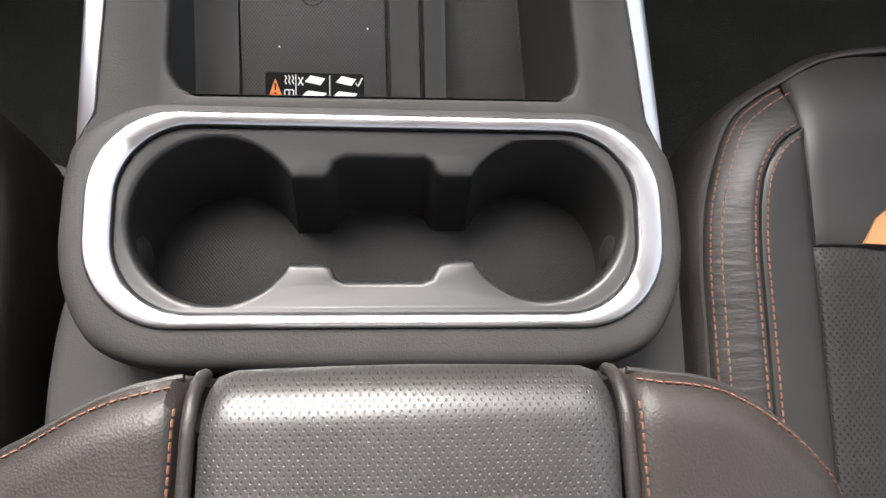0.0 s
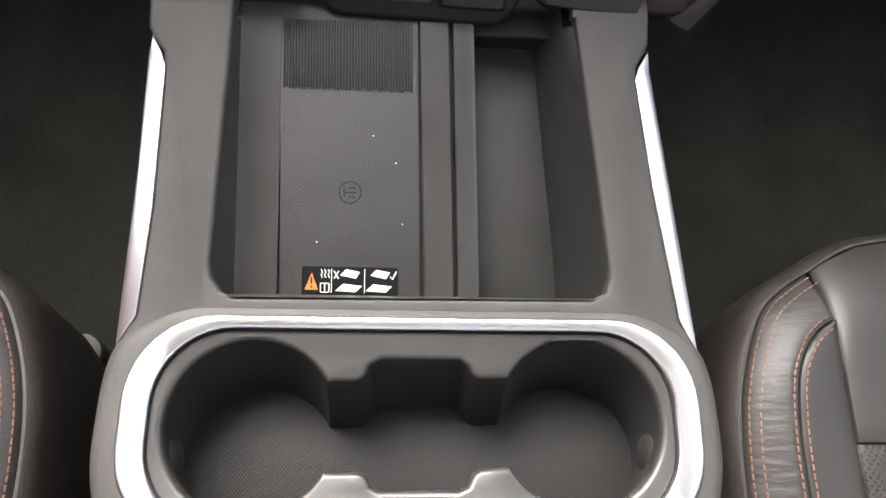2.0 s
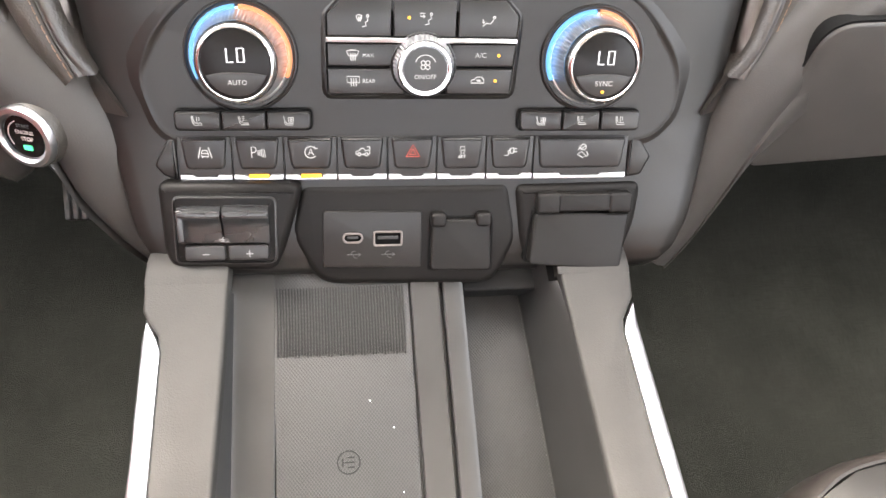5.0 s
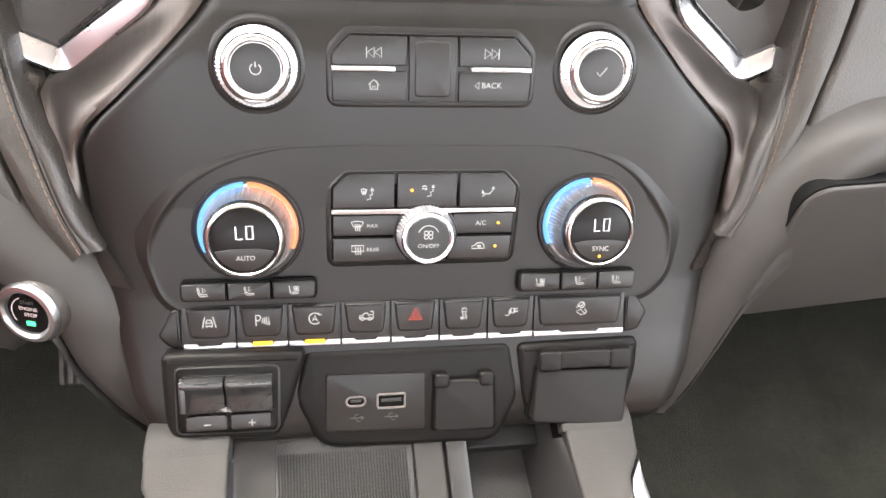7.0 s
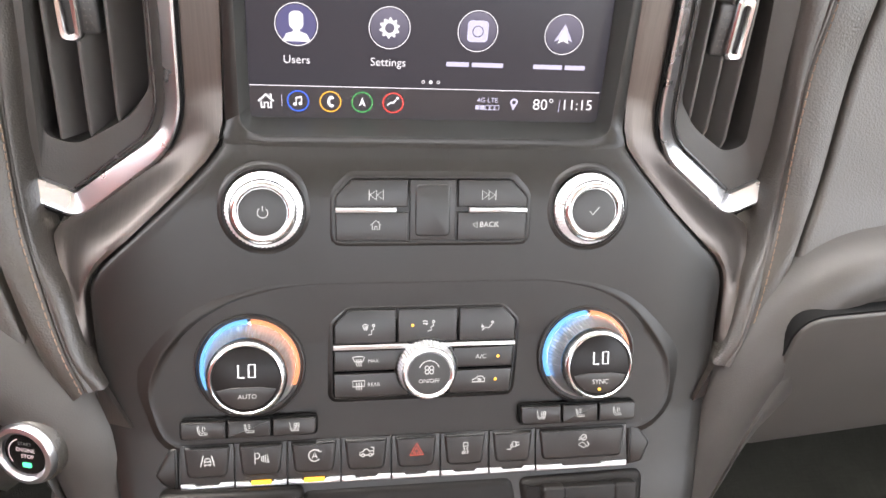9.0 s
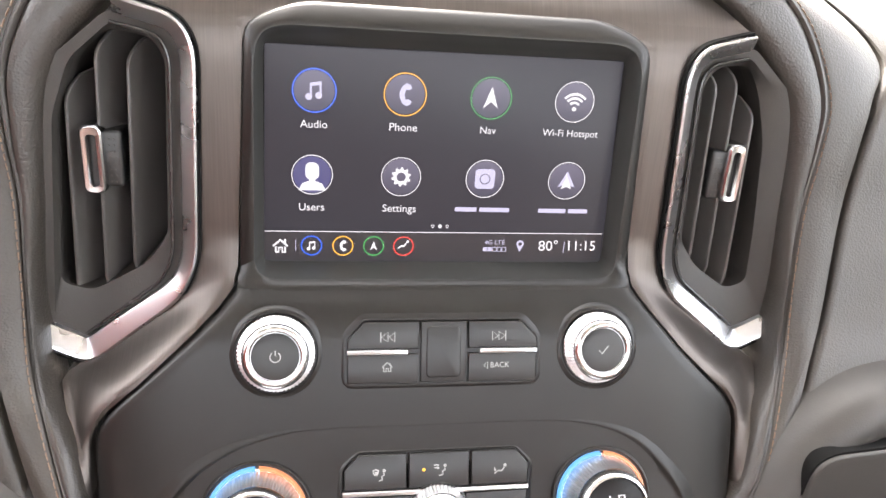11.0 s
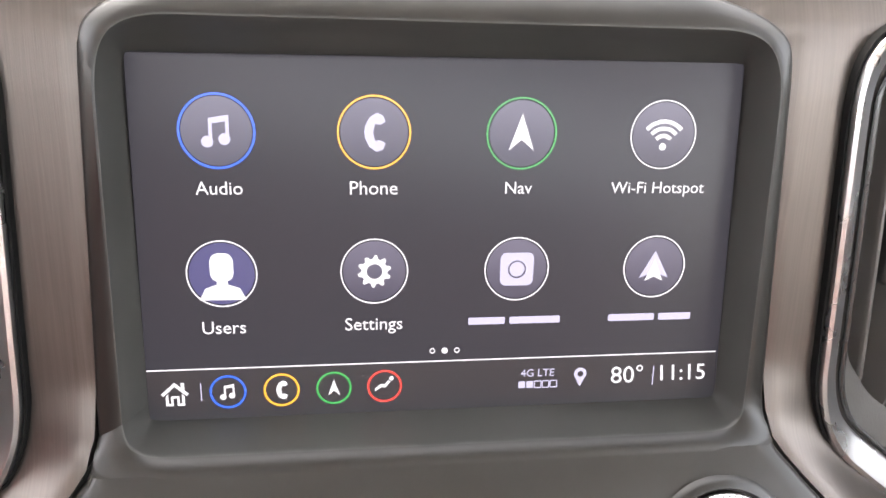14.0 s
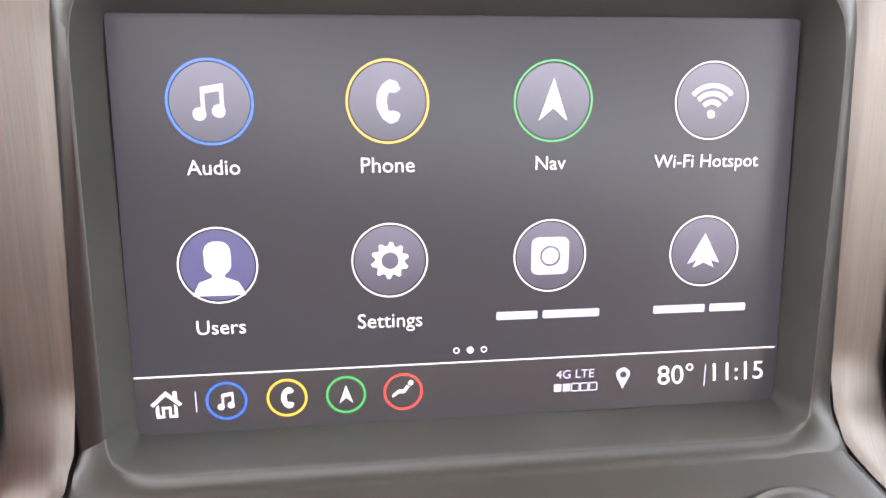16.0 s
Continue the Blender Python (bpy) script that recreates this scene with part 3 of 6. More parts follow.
# ---- air vents ----
def air_vent(side):
    s = side
    vent = thing("air_vent", "tall dark air vent with vertical vanes and a satin chrome surround", "air vent", at=STACK @ Vector((s * 150, 445, 0)), group="vents beside the screen")
    path = rounded([(145, 71.5), (121.5, 65.5), (116.2, 55), (119.8, -40), (126.5, -56), (169, -88.5), (187.5, -79)], [0, 6, 10, 10, 10, 5, 0], 5)
    path3 = [(s * x - (1.0 if s > 0 else -0.4), 437.5 + (5 if i in (0, len(path) - 1) else 0), z) for i, (x, z) in enumerate(path)]
    section = [(-6.2, -5), (-5.6, -1.6), (-4.6, -0.8), (0.2, 1.4), (2.0, 2.5), (3.6, 3.1), (5.2, 2.5), (5.9, 1.2), (6.2, -5)]
    seam = [(6.2, -5), (6.2, 1.2), (7.5, 1.2), (7.5, -5)]
    if s < 0:
        section, seam = [(-a, b) for a, b in section][::-1], [(-a, b) for a, b in seam][::-1]
    wide = lambda p: lerp(p.z, [-70, -50, 60], [0.95, 0.66, 0.66])
    part("chrome_surround", sweep(bmesh.new(), path3, section, up=(0, -1, 0), widen=wide), SILVER, vent, "satin chrome surround", STACK)
    part("seam", sweep(bmesh.new(), path3, seam, up=(0, -1, 0), widen=wide), GAP, vent, "dark seam beside the chrome", STACK)
    # Extra glossy bead that draws the thin highlight along the housing's edge.
    bead = rounded([(146, 64), (127.5, 60), (123.2, 52), (126.8, -40), (132.5, -52.5), (168, -80)], [0, 5, 6, 8, 6, 0], 5)
    part("highlight_bead", sweep(bmesh.new(), [(s * x - 1.0, 440.6, z) for x, z in bead], disc(0.9, 8), up=(0, -1, 0)), SLIDER, vent, "glossy bead added for the highlight on the housing edge", STACK)
    O = [(147, 69.5), (122.5, 62), (118.2, 53), (122, -41), (128.5, -55), (171, -87), (189, -79), (185, -30), (181, 25), (172, 48)]
    M = [(146, 65), (126, 60.5), (122.4, 51), (126.2, -39), (132.5, -51), (169, -79), (183, -73), (179, -30), (174, 24), (165, 48)]
    if s < 0:
        I = [(150, 61), (132, 58.5), (126.8, 50), (130.5, -32), (141, -46), (166, -60), (180, -56), (177.5, -28), (173, 25), (163, 50)]
    else:
        I = [(149, 61), (132, 58.5), (126.8, 50), (130.5, -32), (141, -46), (162, -60), (174, -56), (172, -28), (166, 22), (158, 46)]
    bm = bmesh.new()
    loft(bm, [[(s * x, y, z) for x, z in rounded(p, r, 4)] for p, r, y in ((O, 5, 441), (M, 5, 441.6), (I, 5, 446), (I, 5, 447.5), (I, 5, 456))])
    part("housing", bm, ROLLSKIN, vent, frame_=STACK)
    bm = bmesh.new()
    loft(bm, [[(s * x, 456, z) for x, z in rounded(I, 5, 4)], [(s * x, 492, z) for x, z in rounded(I, 5, 4)]], last=True)
    part("duct", bm, DUCT, vent, frame_=STACK)
    for x, bend, bot in (((142.6, 46, -52), (155.5, 49, -60), (169.3, 30, -64)) if s < 0 else ((134.8, 48, -47), (145.6, 50, -54), (158.2, 34, -60))):
        prof = [(450, bot), (448.4, bot + 6), (448, bend - 2), (448.6, bend + 1.5), (451, bend + 5), (457, bend + 10), (466, bend + 12), (484, bend + 12), (484, bot)]
        lean = lambda q, y, z: s * (x + q + 0.045 * (bend - z) * (z < bend) - 0.5 * (y - 448))
        bm = bmesh.new()
        loft(bm, [[(lean(q, y, z), y - d, z) for y, z in prof] for q, d in ((-1.2, -0.8), (-0.9, 0.3), (-0.4, 0.8), (0.4, 0.8), (0.9, 0.3), (1.2, -0.8))], first=True, last=True)
        part("vane", bm, VANE, vent, frame_=STACK)
    tx = -155 if s < 0 else 147
    bm = plate(rrect(tx - 7, -9, tx + 7, 17, 2), -14, 4, 1.5)
    tab = part("tab", bm, SMOOTH, vent, "ribbed black vent tab", PS @ Matrix.Translation((0, 0, -4)))
    bm = bmesh.new()
    for i in range(4):
        for j in range(8):
            prism(bm, [(tx + (i - 2.2) * 2.2 * s * -1 + 0.5 * c - 2 * s, -6.5 + j * 2.8 + 0.5 * d) for c, d in ((1, 0), (0, 1), (-1, 0), (0, -1))], 3.8, 4.35, 0.1)
    tagged(part("grip_dots", bm, DASHSKIN, tab, "", PS @ Matrix.Translation((0, 0, -4))), kind="stuff")
    cx_ = tx + s * 5
    ringo, ringi = rrect(cx_ - 5.2, -12, cx_ + 5.2, 20, 4), rrect(cx_ - 1.7, -8, cx_ + 1.7, 15, 1.5)
    bm = bmesh.new()
    loft(bm, [[(x, y, n) for x, y in p] for p, n in ((ringo, -8), (ringo, 1.6), (inset(ringo, 0.5), 2.8), (inset(ringo, 1.4), 3.5), (inset(ringi, -0.6), 3.3), (ringi, 2.4), (ringi, -4))])
    part("chrome_clip", bm, BRIGHT, tab, "bright chrome clip", PS @ Matrix.Translation((0, 1.5 if s > 0 else 0, 0)))
    return vent


air_vent(-1)
air_vent(1)

# ---- dashboard pad ----
INNER = [(154, 387, -159), (161, 392, -145), (169, 404, -118), (181, 429, -96), (184.5, 438, -60), (180, 440, -12), (176, 441, 25), (168, 442, 48), (150, 443, 70), (132, 444, 87), (113, 450, 100), (95, 456, 106), (60, 466, 111), (0, 470, 112)]
SEAM = [(163, 385, -158), (170, 391, -139), (178, 403, -115), (187, 420, -87), (189, 430, -47), (191, 436, 20), (190, 438, 48), (176, 444, 80), (156, 451, 101), (126, 462, 117), (102, 468, 121), (62, 476, 125), (0, 480, 126)]
SEAM.insert(5, (189, 435, -12))
CREASE = [(172, 387, -166), (183, 393, -143), (192, 402, -114), (199, 411, -90), (207, 421, -66), (213, 434, -12), (217, 438, 22), (222, 443, 46), (230, 455, 64), (216, 474, 86), (170, 500, 118), (135, 515, 132), (80, 525, 138), (0, 530, 140)]
FAR = [(640, 431, -172), (640, 432, -165), (640, 435, -150), (640, 445, -110), (640, 458, -70), (640, 462, -20), (640, 465, 12), (640, 470, 28), (640, 484, 38), (560, 540, 50), (420, 640, 90), (300, 720, 130), (180, 800, 170), (0, 860, 200)]
pad = thing("dashboard", "dark grained dashboard pad with rust stitching", "dashboard", at=STACK @ Vector((0, 520, 60)))


def smooth_rows(keys, s, k=5):
    return [(s * p.x, p.y, p.z) for p in curve_through(keys, k)]


def toward(p, q, d):
    """The point d along the way from p to q."""
    v = Vector(q) - Vector(p)
    return Vector(p) + v * min(0.5, d / max(v.length, 1e-6))


for s in (-1, 1):
    a, b = smooth_rows(INNER, s), smooth_rows(SEAM, s)
    c, d = smooth_rows(CREASE, s), smooth_rows(FAR, s)
    bm = bmesh.new()
    loops = [[(p[0], p[1] + 16, p[2]) for p in a]]
    for t, sink in ((0, 5), (0.03, 2.2), (0.09, 0.7)) + tuple((0.2 + 0.1 * i, 0) for i in range(7)):
        loops.append([(p[0] + (q[0] - p[0]) * t, p[1] + (q[1] - p[1]) * t - 3.6 * math.sin(math.pi * t) * min(1, (j + 1) / 6) + sink, p[2] + (q[2] - p[2]) * t) for j, (p, q) in enumerate(zip(a, b))])
    # the folded edge along the seam
    for back, up_ in ((4.2, 0.9), (3.6, 0.2), (3.0, 1.2), (1.8, 1.9), (0.7, 1.6), (0.0, 0.3), (-0.2, -1.6)):
        loops.append([tuple(toward(q, p, back) + Vector((0, -up_, 0))) for p, q in zip(a, b)])
    loft(bm, loops, closed=False)
    part("arch_pad", bm, DASHHIDE, pad, "leather pad with a folded edge", STACK)
    bm = bmesh.new()
    loops = [[(p[0], p[1] + 2.5, p[2]) for p in b], [(p[0] + s * 0.3, p[1] + 0.8, p[2]) for p in b]]
    for t in (0.06, 0.15, 0.3, 0.5, 0.7, 0.85, 0.93):
        loops.append([(p[0] + (q[0] - p[0]) * t, p[1] + (q[1] - p[1]) * t - 2.4 * math.sin(math.pi * t), p[2] + (q[2] - p[2]) * t) for p, q in zip(b, c)])
    for back, down in ((1.6, 0.4), (0.7, 1.4), (0.2, 3.2), (0.0, 14)):
        loops.append([tuple(toward(q, p, back) + Vector((0, down, 0))) for p, q in zip(b, c)])
    loft(bm, loops, closed=False)
    part("middle_pad", bm, DASHSKIN, pad, "grained pad beside the stitched seam", STACK)
    bm = bmesh.new()
    loops = []
    for out, down in ((2.6, 14), (2.8, 4.0), (3.4, 1.6), (4.6, 0.4), (7, 0)):
        loops.append([tuple(toward(p, q, out) + Vector((0, down, 0))) for p, q in zip(c, d)])
    for t in (0.06, 0.15, 0.3, 0.5, 0.75, 1.0):
        loops.append([(p[0] + (q[0] - p[0]) * t, p[1] + (q[1] - p[1]) * t - 6 * math.sin(math.pi * t), p[2] + (q[2] - p[2]) * t) for p, q in zip(c, d)])
    loft(bm, loops, closed=False)
    part("dash_skin", bm, DASHSKIN, pad, frame_=STACK)
    # row of stitches beside the folded edge
    bm = bmesh.new()
    line = []
    for p, q in zip(smooth_rows(SEAM, s, 40), smooth_rows(CREASE, s, 40)):
        t = 1.9 / max(4, (Vector(q) - Vector(p)).length)
        line.append(Vector(p).lerp(Vector(q), t) + Vector((0, -2.4 * math.sin(math.pi * t) - 0.15, 0)))
    walked = 0.0
    last = start = line[0]
    for p in line[1:]:
        walked += (p - last).length
        last = p
        if walked > 3.9:
            d_ = (p - start)
            side_ = d_.cross(Vector((0, 1, 0))).normalized() * 0.38
            loft(bm, [[start + d_ * t + side_ * w + Vector((0, h - 0.5 * math.sin(math.pi * t), 0)) for w, h in ((-1, 0), (0, -0.55), (1, 0), (0, 0.4))] for t in (0.1, 0.5, 0.86)], first=True, last=True)
            walked, start = 0.0, p
    tagged(part("stitching", bm, TANTHREAD, pad, "rust coloured stitches", STACK), kind="stuff")

# lower bolsters either side, with the glove box and knee panels below
STATIONS = {
    1: [((138, 360, -270), 0.75), ((148, 363, -250), 0.75), ((158, 367, -218), 0.75), ((167, 371, -187), 0.75), ((179, 375, -158), 0.75), ((196, 379, -131), 0.70), ((218, 382, -113), 0.64), ((252, 386, -105.5), 0.62), ((330, 391, -104), 0.62), ((460, 396, -104), 0.62), ((640, 405, -106), 0.62)],
    -1: [((141, 364, -262), 0.6), ((151, 365, -242), 0.85), ((161, 367, -218), 1.0), ((168, 371, -194), 1.0), ((181, 376, -174), 1.0), ((205, 381, -152), 1.05), ((240, 385, -132), 1.05), ((330, 391, -114), 1.05), ((460, 396, -114), 1.05), ((640, 405, -116), 1.0)]}
SOFT = [(60, 30), (34, 26), (18, 22), (6, 15), (0, 4), (-1, -6), (0.5, -12), (1.6, -15), (1.9, -16.5), (1.6, -18.5), (0, -30), (0, -56), (5, -82), (12, -96), (28, -105), (70, -110)]
CROSS = [(60, 30), (34, 26), (18, 22), (6, 15), (0, 4), (-1, -6), (1, -12), (5, -15), (5, -16.5), (0.5, -18.5), (-1, -30), (0, -56), (5, -82), (12, -96), (28, -105), (70, -110)]
bolster = {}
for s, nm in ((1, "glove_box"), (-1, "knee_bolster")):
    th = thing(nm, "dark grained glove box panel under a rounded dash roll" if s > 0 else "dark grained knee panel under a rounded dash roll", "dash panel", at=STACK @ Vector((s * 250, 400, -150)))
    bolster[s] = th
    ctr = curve_through([p for p, k in STATIONS[s]], 6)
    sc = [lerp(i, [6 * j for j in range(len(STATIONS[s]))], [k for p, k in STATIONS[s]]) for i in range(len(ctr))]
    bm = bmesh.new()
    side_ = []
    for i in range(len(ctr)):
        d = ctr[min(i + 1, len(ctr) - 1)] - ctr[max(i - 1, 0)]
        side_.append(Vector((-d.z, 0, d.x)).normalized())
    loft(bm, [[(s * (p.x + n_.x * dz * k), p.y + dy * (k if dy < 20 else max(k, 0.7)), p.z + n_.z * dz * k) for dy, dz in (SOFT if s > 0 else CROSS)[:8]] for p, k, n_ in zip(ctr, sc, side_)], closed=False)
    part("dash_roll", bm, ROLLSKIN, th, frame_=STACK)
    bm = bmesh.new()
    low = [lerp(p.x, [126, 150, 162, 180, 205, 240], [0.02, 0.05, 0.25, 0.6, 0.95, 1.0] if s > 0 else [0.02, 0.02, 0.10, 0.30, 0.80, 1.0]) for p in ctr]
    loft(bm, [[(s * (p.x - n_.x * 15 * k), p.y + dy, p.z - n_.z * 15 * k + (dz + 15) * q) for dy, dz in (SOFT if s > 0 else CROSS)[7:]] for p, k, q, n_ in zip(ctr, sc, low, side_)], closed=False)
    part("lower_panel", bm, ROLLSKIN, th, frame_=STACK)
    if s > 0:
        PG = panel(0.3755, -0.1215, -4) @ Matrix.Translation((186, 0, 0)) @ Matrix.Rotation(radians(5.0), 4, "Y") @ Matrix.Translation((-186, 0, 0))
        shut = rounded([(184, -92), (186, 0), (430, 0), (430, -92)], [6, 17, 4, 4], 8)
        part("door_gap", plate(inset(shut, -1.3), -12, 0.6, 0.2), GAP, th, "dark gap round the glove box door", PG)
        part("door", plate(shut, -6, 2.2, 1.8), ROLLSKIN, th, "grained glove box door", PG)

# ---- centre console ----
console = thing("center_console", "dark grained plastic center console with chrome trim", "center console", at=(-0.01, 0.12, 0.0))
RIMO = [(-146, -46), (-146, -5), (-142.5, 60), (-141, 118), (-142, 132), (-142, 180), (108, 180), (108, 132), (108, 118), (116, 60), (126, -5), (128, -46)]
TRAYL, TRAYR = [(-101.2, 150), (-101.5, 117), (-103.2, 75), (-105.4, 16), (-104.4, 9), (-101, 3.2), (-93, -0.5)], [(74.5, 0.6), (81.6, 4.2), (84, 12), (83.5, 18), (78.2, 67), (72.6, 117), (69.4, 150)]
RIMU = [(-146, -46), (-146, -26), (-137, -9), (-133.5, 40), (-132.5, 111), (-133.5, 119), (-138, 125), (-141.5, 132), (-142, 150)] + TRAYL + TRAYR + [(108.2, 150), (107.6, 132), (104, 125), (100.6, 119), (100.5, 112), (107, 55), (117, -8), (127, -26), (128, -46), (112, -22), (92, -10), (-108, -10), (-130, -22)]
part("console_top", plate(RIMU, -9, 0, 2.2), GRAIN, console, frame_=PRIM)


def roll_down(v):
    """How far the console's forward end has dropped at v."""
    return 0.0 if v < 148 else 0.02 * (v - 148) ** 2


for x0, x1, d0, d1 in ((-142.2, -101.2, 0, 0), (69.4, 108.4, -2, 0)):
    bm = bmesh.new()
    loops = []
    for v in (145, 148, 151, 155, 160, 166, 173, 182):
        k = (v - 117) / 50
        n = -roll_down(v) + 0.15
        a, b = x0 + d0 * k, x1 + d1 * k
        loops.append([(a, v, n - 12), (a, v, n - 2.2), (a + 0.6, v, n - 0.7), (a + 2.2, v, n)] + [(a + 2.2 + (b - a - 4.4) * i / 6, v, n) for i in range(1, 6)] + [(b - 2.2, v, n), (b - 0.6, v, n - 0.7), (b, v, n - 2.2), (b, v, n - 12)])
    loft(bm, loops, closed=False)
    part("console_end", bm, GRAIN, console, frame_=PRIM)
bm = bmesh.new()
loft(bm, [[(x, y, n) for x, y in inset(RIMO, d)] for d, n in ((0.6, -6.0), (0.2, -9.5), (-1, -20), (-6, -120), (-10, -420))], closed=False)
part("console_side", bm, GRAIN, console, frame_=PRIM)
PR2 = panel(0.168, -0.3025, 76)
BODY = rounded([(-118, 27), (-146, 8), (-150, -10), (-151, -60), (-128, -98), (112, -98), (134, -58), (132, -10), (127, 8), (98, 27)], [14, 14, 10, 40, 40, 40, 40, 10, 14, 14], 7)
RINGO, RINGI = rrect(-138, -79.5, 121.5, 18.5, 39, 10), rrect(-125.5, -73, 109.5, 11.8, 34, 10)
bm = bmesh.new()
holed(bm, inset(BODY, 9), RINGO, 0)
loft(bm, [[(x, y, n) for x, y in inset(BODY, d)] for d, n in ((9, 0), (6, -0.5), (3.2, -2), (1.2, -4.6), (0, -9), (-3, -40), (-8, -120), (-10, -420))])
loft(bm, [[(x, y, n) for x, y in RINGO] for n in (0, -4)])
bmesh.ops.remove_doubles(bm, verts=bm.verts, dist=0.01)
part("console_body", bm, GRAIN, console, frame_=PR2)
bm = bmesh.new()
loft(bm, [[(x, y, n) for x, y in p] for p, n in ((inset(RINGO, 0.3), -3), (inset(RINGO, 0.4), 1.2), (inset(RINGO, 1.2), 2.2), (inset(RINGO, 2.2), 2.6), (inset(RINGI, -1.2), 1.6), (inset(RINGI, -0.4), 0.8), (RINGI, -5))])
part("trim_ring", bm, CHROME, console, "wide satin chrome ring", PR2)
# cup holder insert, its wells leaning towards the rear
def lean_back(n):
    return 0.42 * min(0.0, n + 7)


left = [(-82 + 37.5 * math.cos(radians(a)), -31 + 37.5 * math.sin(radians(a))) for a in range(30, 331, 6)]
right = [(66 + 37.5 * math.cos(radians(a)), -29 + 37.5 * math.sin(radians(a))) for a in range(210, 511, 6)]
OPEN = left + [(-46, -50.3), (-34, -50), (-30.5, -51.5), (-28.5, -56), (-25, -58), (10, -58), (14, -56.5), (16.5, -51), (20, -49)] + right + [(32, -10.3), (20, -10.5), (16, -8), (14.5, -4), (11, -1.5), (-25, -1.8), (-29.5, -4), (-31.5, -9), (-35, -12), (-47, -12)]
bm = bmesh.new()
IN2 = inset(RINGI, 3)
holed(bm, IN2, inset(OPEN, -3), -2)
loft(bm, [[(x, y, n) for x, y in p] for p, n in ((RINGI, -2.4), (inset(RINGI, 1), -1.6), (IN2, -2))])
loft(bm, [[(x, y + lean_back(n), n) for x, y in inset(OPEN, d)] for d, n in ((-3, -2), (-1.6, -2.5), (-0.6, -4), (-0.1, -6.5), (0.1, -10), (0.4, -24), (0.7, -36), (1.2, -47))])
bmesh.ops.remove_doubles(bm, verts=bm.verts, dist=0.01)
part("cup_holder", bm, CUPS, console, "smooth grey cup holder insert", PR2)
bm = plate(inset(OPEN, -1), -52, -45, 1.0)
bm.transform(Matrix.Translation((0, lean_back(-45), 0)))
part("cup_floor", bm, LINER, console, "dimpled black rubber cup liner", PR2)
for cx, cy, a, n in ((-82, -31, 188, -24), (66, -29, -8, -24)):
    bm = bmesh.new()
    bmesh.ops.create_uvsphere(bm, u_segments=20, v_segments=12, radius=1.0)
    ar = radians(a)
    bm.transform(Matrix.Translation((cx + 37.6 * math.cos(ar), cy + 37.6 * math.sin(ar) + lean_back(n), n)) @ Matrix.Rotation(ar, 4, "Z") @ Matrix.Diagonal((3.0, 9.5, 12.5, 1)))
    part("spring_tab", bm, CUPS, console, "sprung grip tab in the cup wall", PR2)
# low deck behind and beside the cup holders
bm = plate(rounded([(-171, -360), (176, -360), (176, 0), (172, 44), (152, 70), (-150, 66), (-166, 42), (-171, 0)], [10, 10, 20, 24, 10, 10, 24, 20], 5), 20, 398, 9)
part("console_deck", bm, GRAIN, console, frame_=WORLD)
# side chrome strips
for s in (-1, 1):
    if s < 0:
        strip = [(-145.5, -24), (-141, -17), (-136, -9), (-132.5, 40), (-131.5, 111), (-134, 118), (-139.5, 128), (-141.5, 118), (-142.5, 60)]
    else:
        strip = [(126, -24), (120.5, -16), (116, -8), (106, 55), (99.5, 112), (101.5, 119), (107.5, 129), (108.5, 118), (116.5, 60)]
    bm = plate(strip, -4, 1.6, 1.0)
    for v in bm.verts:
        inner = lerp(v.co.y, [-24, -9, 40, 111, 128], [137, 136, 132.5, 131.5, 134]) if s < 0 else lerp(v.co.y, [-24, -8, 55, 112, 129], [118, 116, 106, 99.5, 102])
        v.co.z -= 0.5 * max(0, abs(v.co.x) - inner) + roll_down(v.co.y)
    part("side_strip", bm, CHROME, console, "satin chrome side strip", PRIM)
# tray bed
bed = bmesh.new()
sec = [(-105, 99), (-101, 2), (-98, 0.6), (-80.6, 0.6), (-80.0, 0.1), (-79.8, -3.2), (-78.8, -3.2), (-78.4, -0.8), (-6.6, -0.8), (-6.2, -3.4), (-4.4, -3.4), (-4.2, 0.4), (-3.6, 1.0), (10.9, 1.0), (11.4, 0.4), (11.6, -6), (13.2, -6), (13.5, 0.6), (14.2, 1.2), (22.6, 1.2), (23.4, 0.8), (24.5, 0.4), (25.3, -26), (71, -26), (72.5, -22), (80, 10), (84.5, 99)]
loft(bed, [[(x + (0 if x < -50 else -0.035 * max(0, v) if x < 20 else -0.11 * max(0, v) if x > 60 else -0.035 * max(0, v)), v, n if n < 90 else 31 - 0.105 * v - 0.006 * max(0, v - 105) ** 2) for x, n in sec] for v in (-13, 0, 30, 60, 90, 120, 134, 165)], closed=False)
part("tray_bed", bed, SMOOTH, console, "smooth grey storage tray", PFLOOR)
bm = bmesh.new()
loft(bm, [[(-103, -0.2, 0), (84, 0.6, 0)], [(-103, 1.0, -5), (84, 1.8, -5)], [(-103, 5, -36), (84, 5, -36)], [(-103, 8, -70), (84, 8, -70)]], closed=False)
part("tray_wall", bm, SMOOTH, console, frame_=PRIM)
part("slot_mat", plate([(26.2, -10), (70, -10), (70, 0), (54.6, 140), (21.4, 140), (26.2, 0)], -26.6, -25.2, 0.4), RUBBER, console, "dimpled rubber slot floor", PFLOOR)
# Black in place of tray grey: the stack's shade is in its colour.
part("slot_end", plate(rrect(20.5, 133, 72, 168, 2), -34, -6, 1.6), BLACK, console, frame_=PFLOOR)
mat_pad = thing("charging_mat", "black dimpled rubber phone charging mat", "phone mat", at=PFLOOR @ Vector((-43, 50, 0)))
mp = [(-78.3, -10.5), (-6, -10.3), (-10.2, 148), (-81.4, 147)]
part("mat_sheet", plate(mp, -1.2, 0.4, 0.4), RUBBER, mat_pad, frame_=PFLOOR)
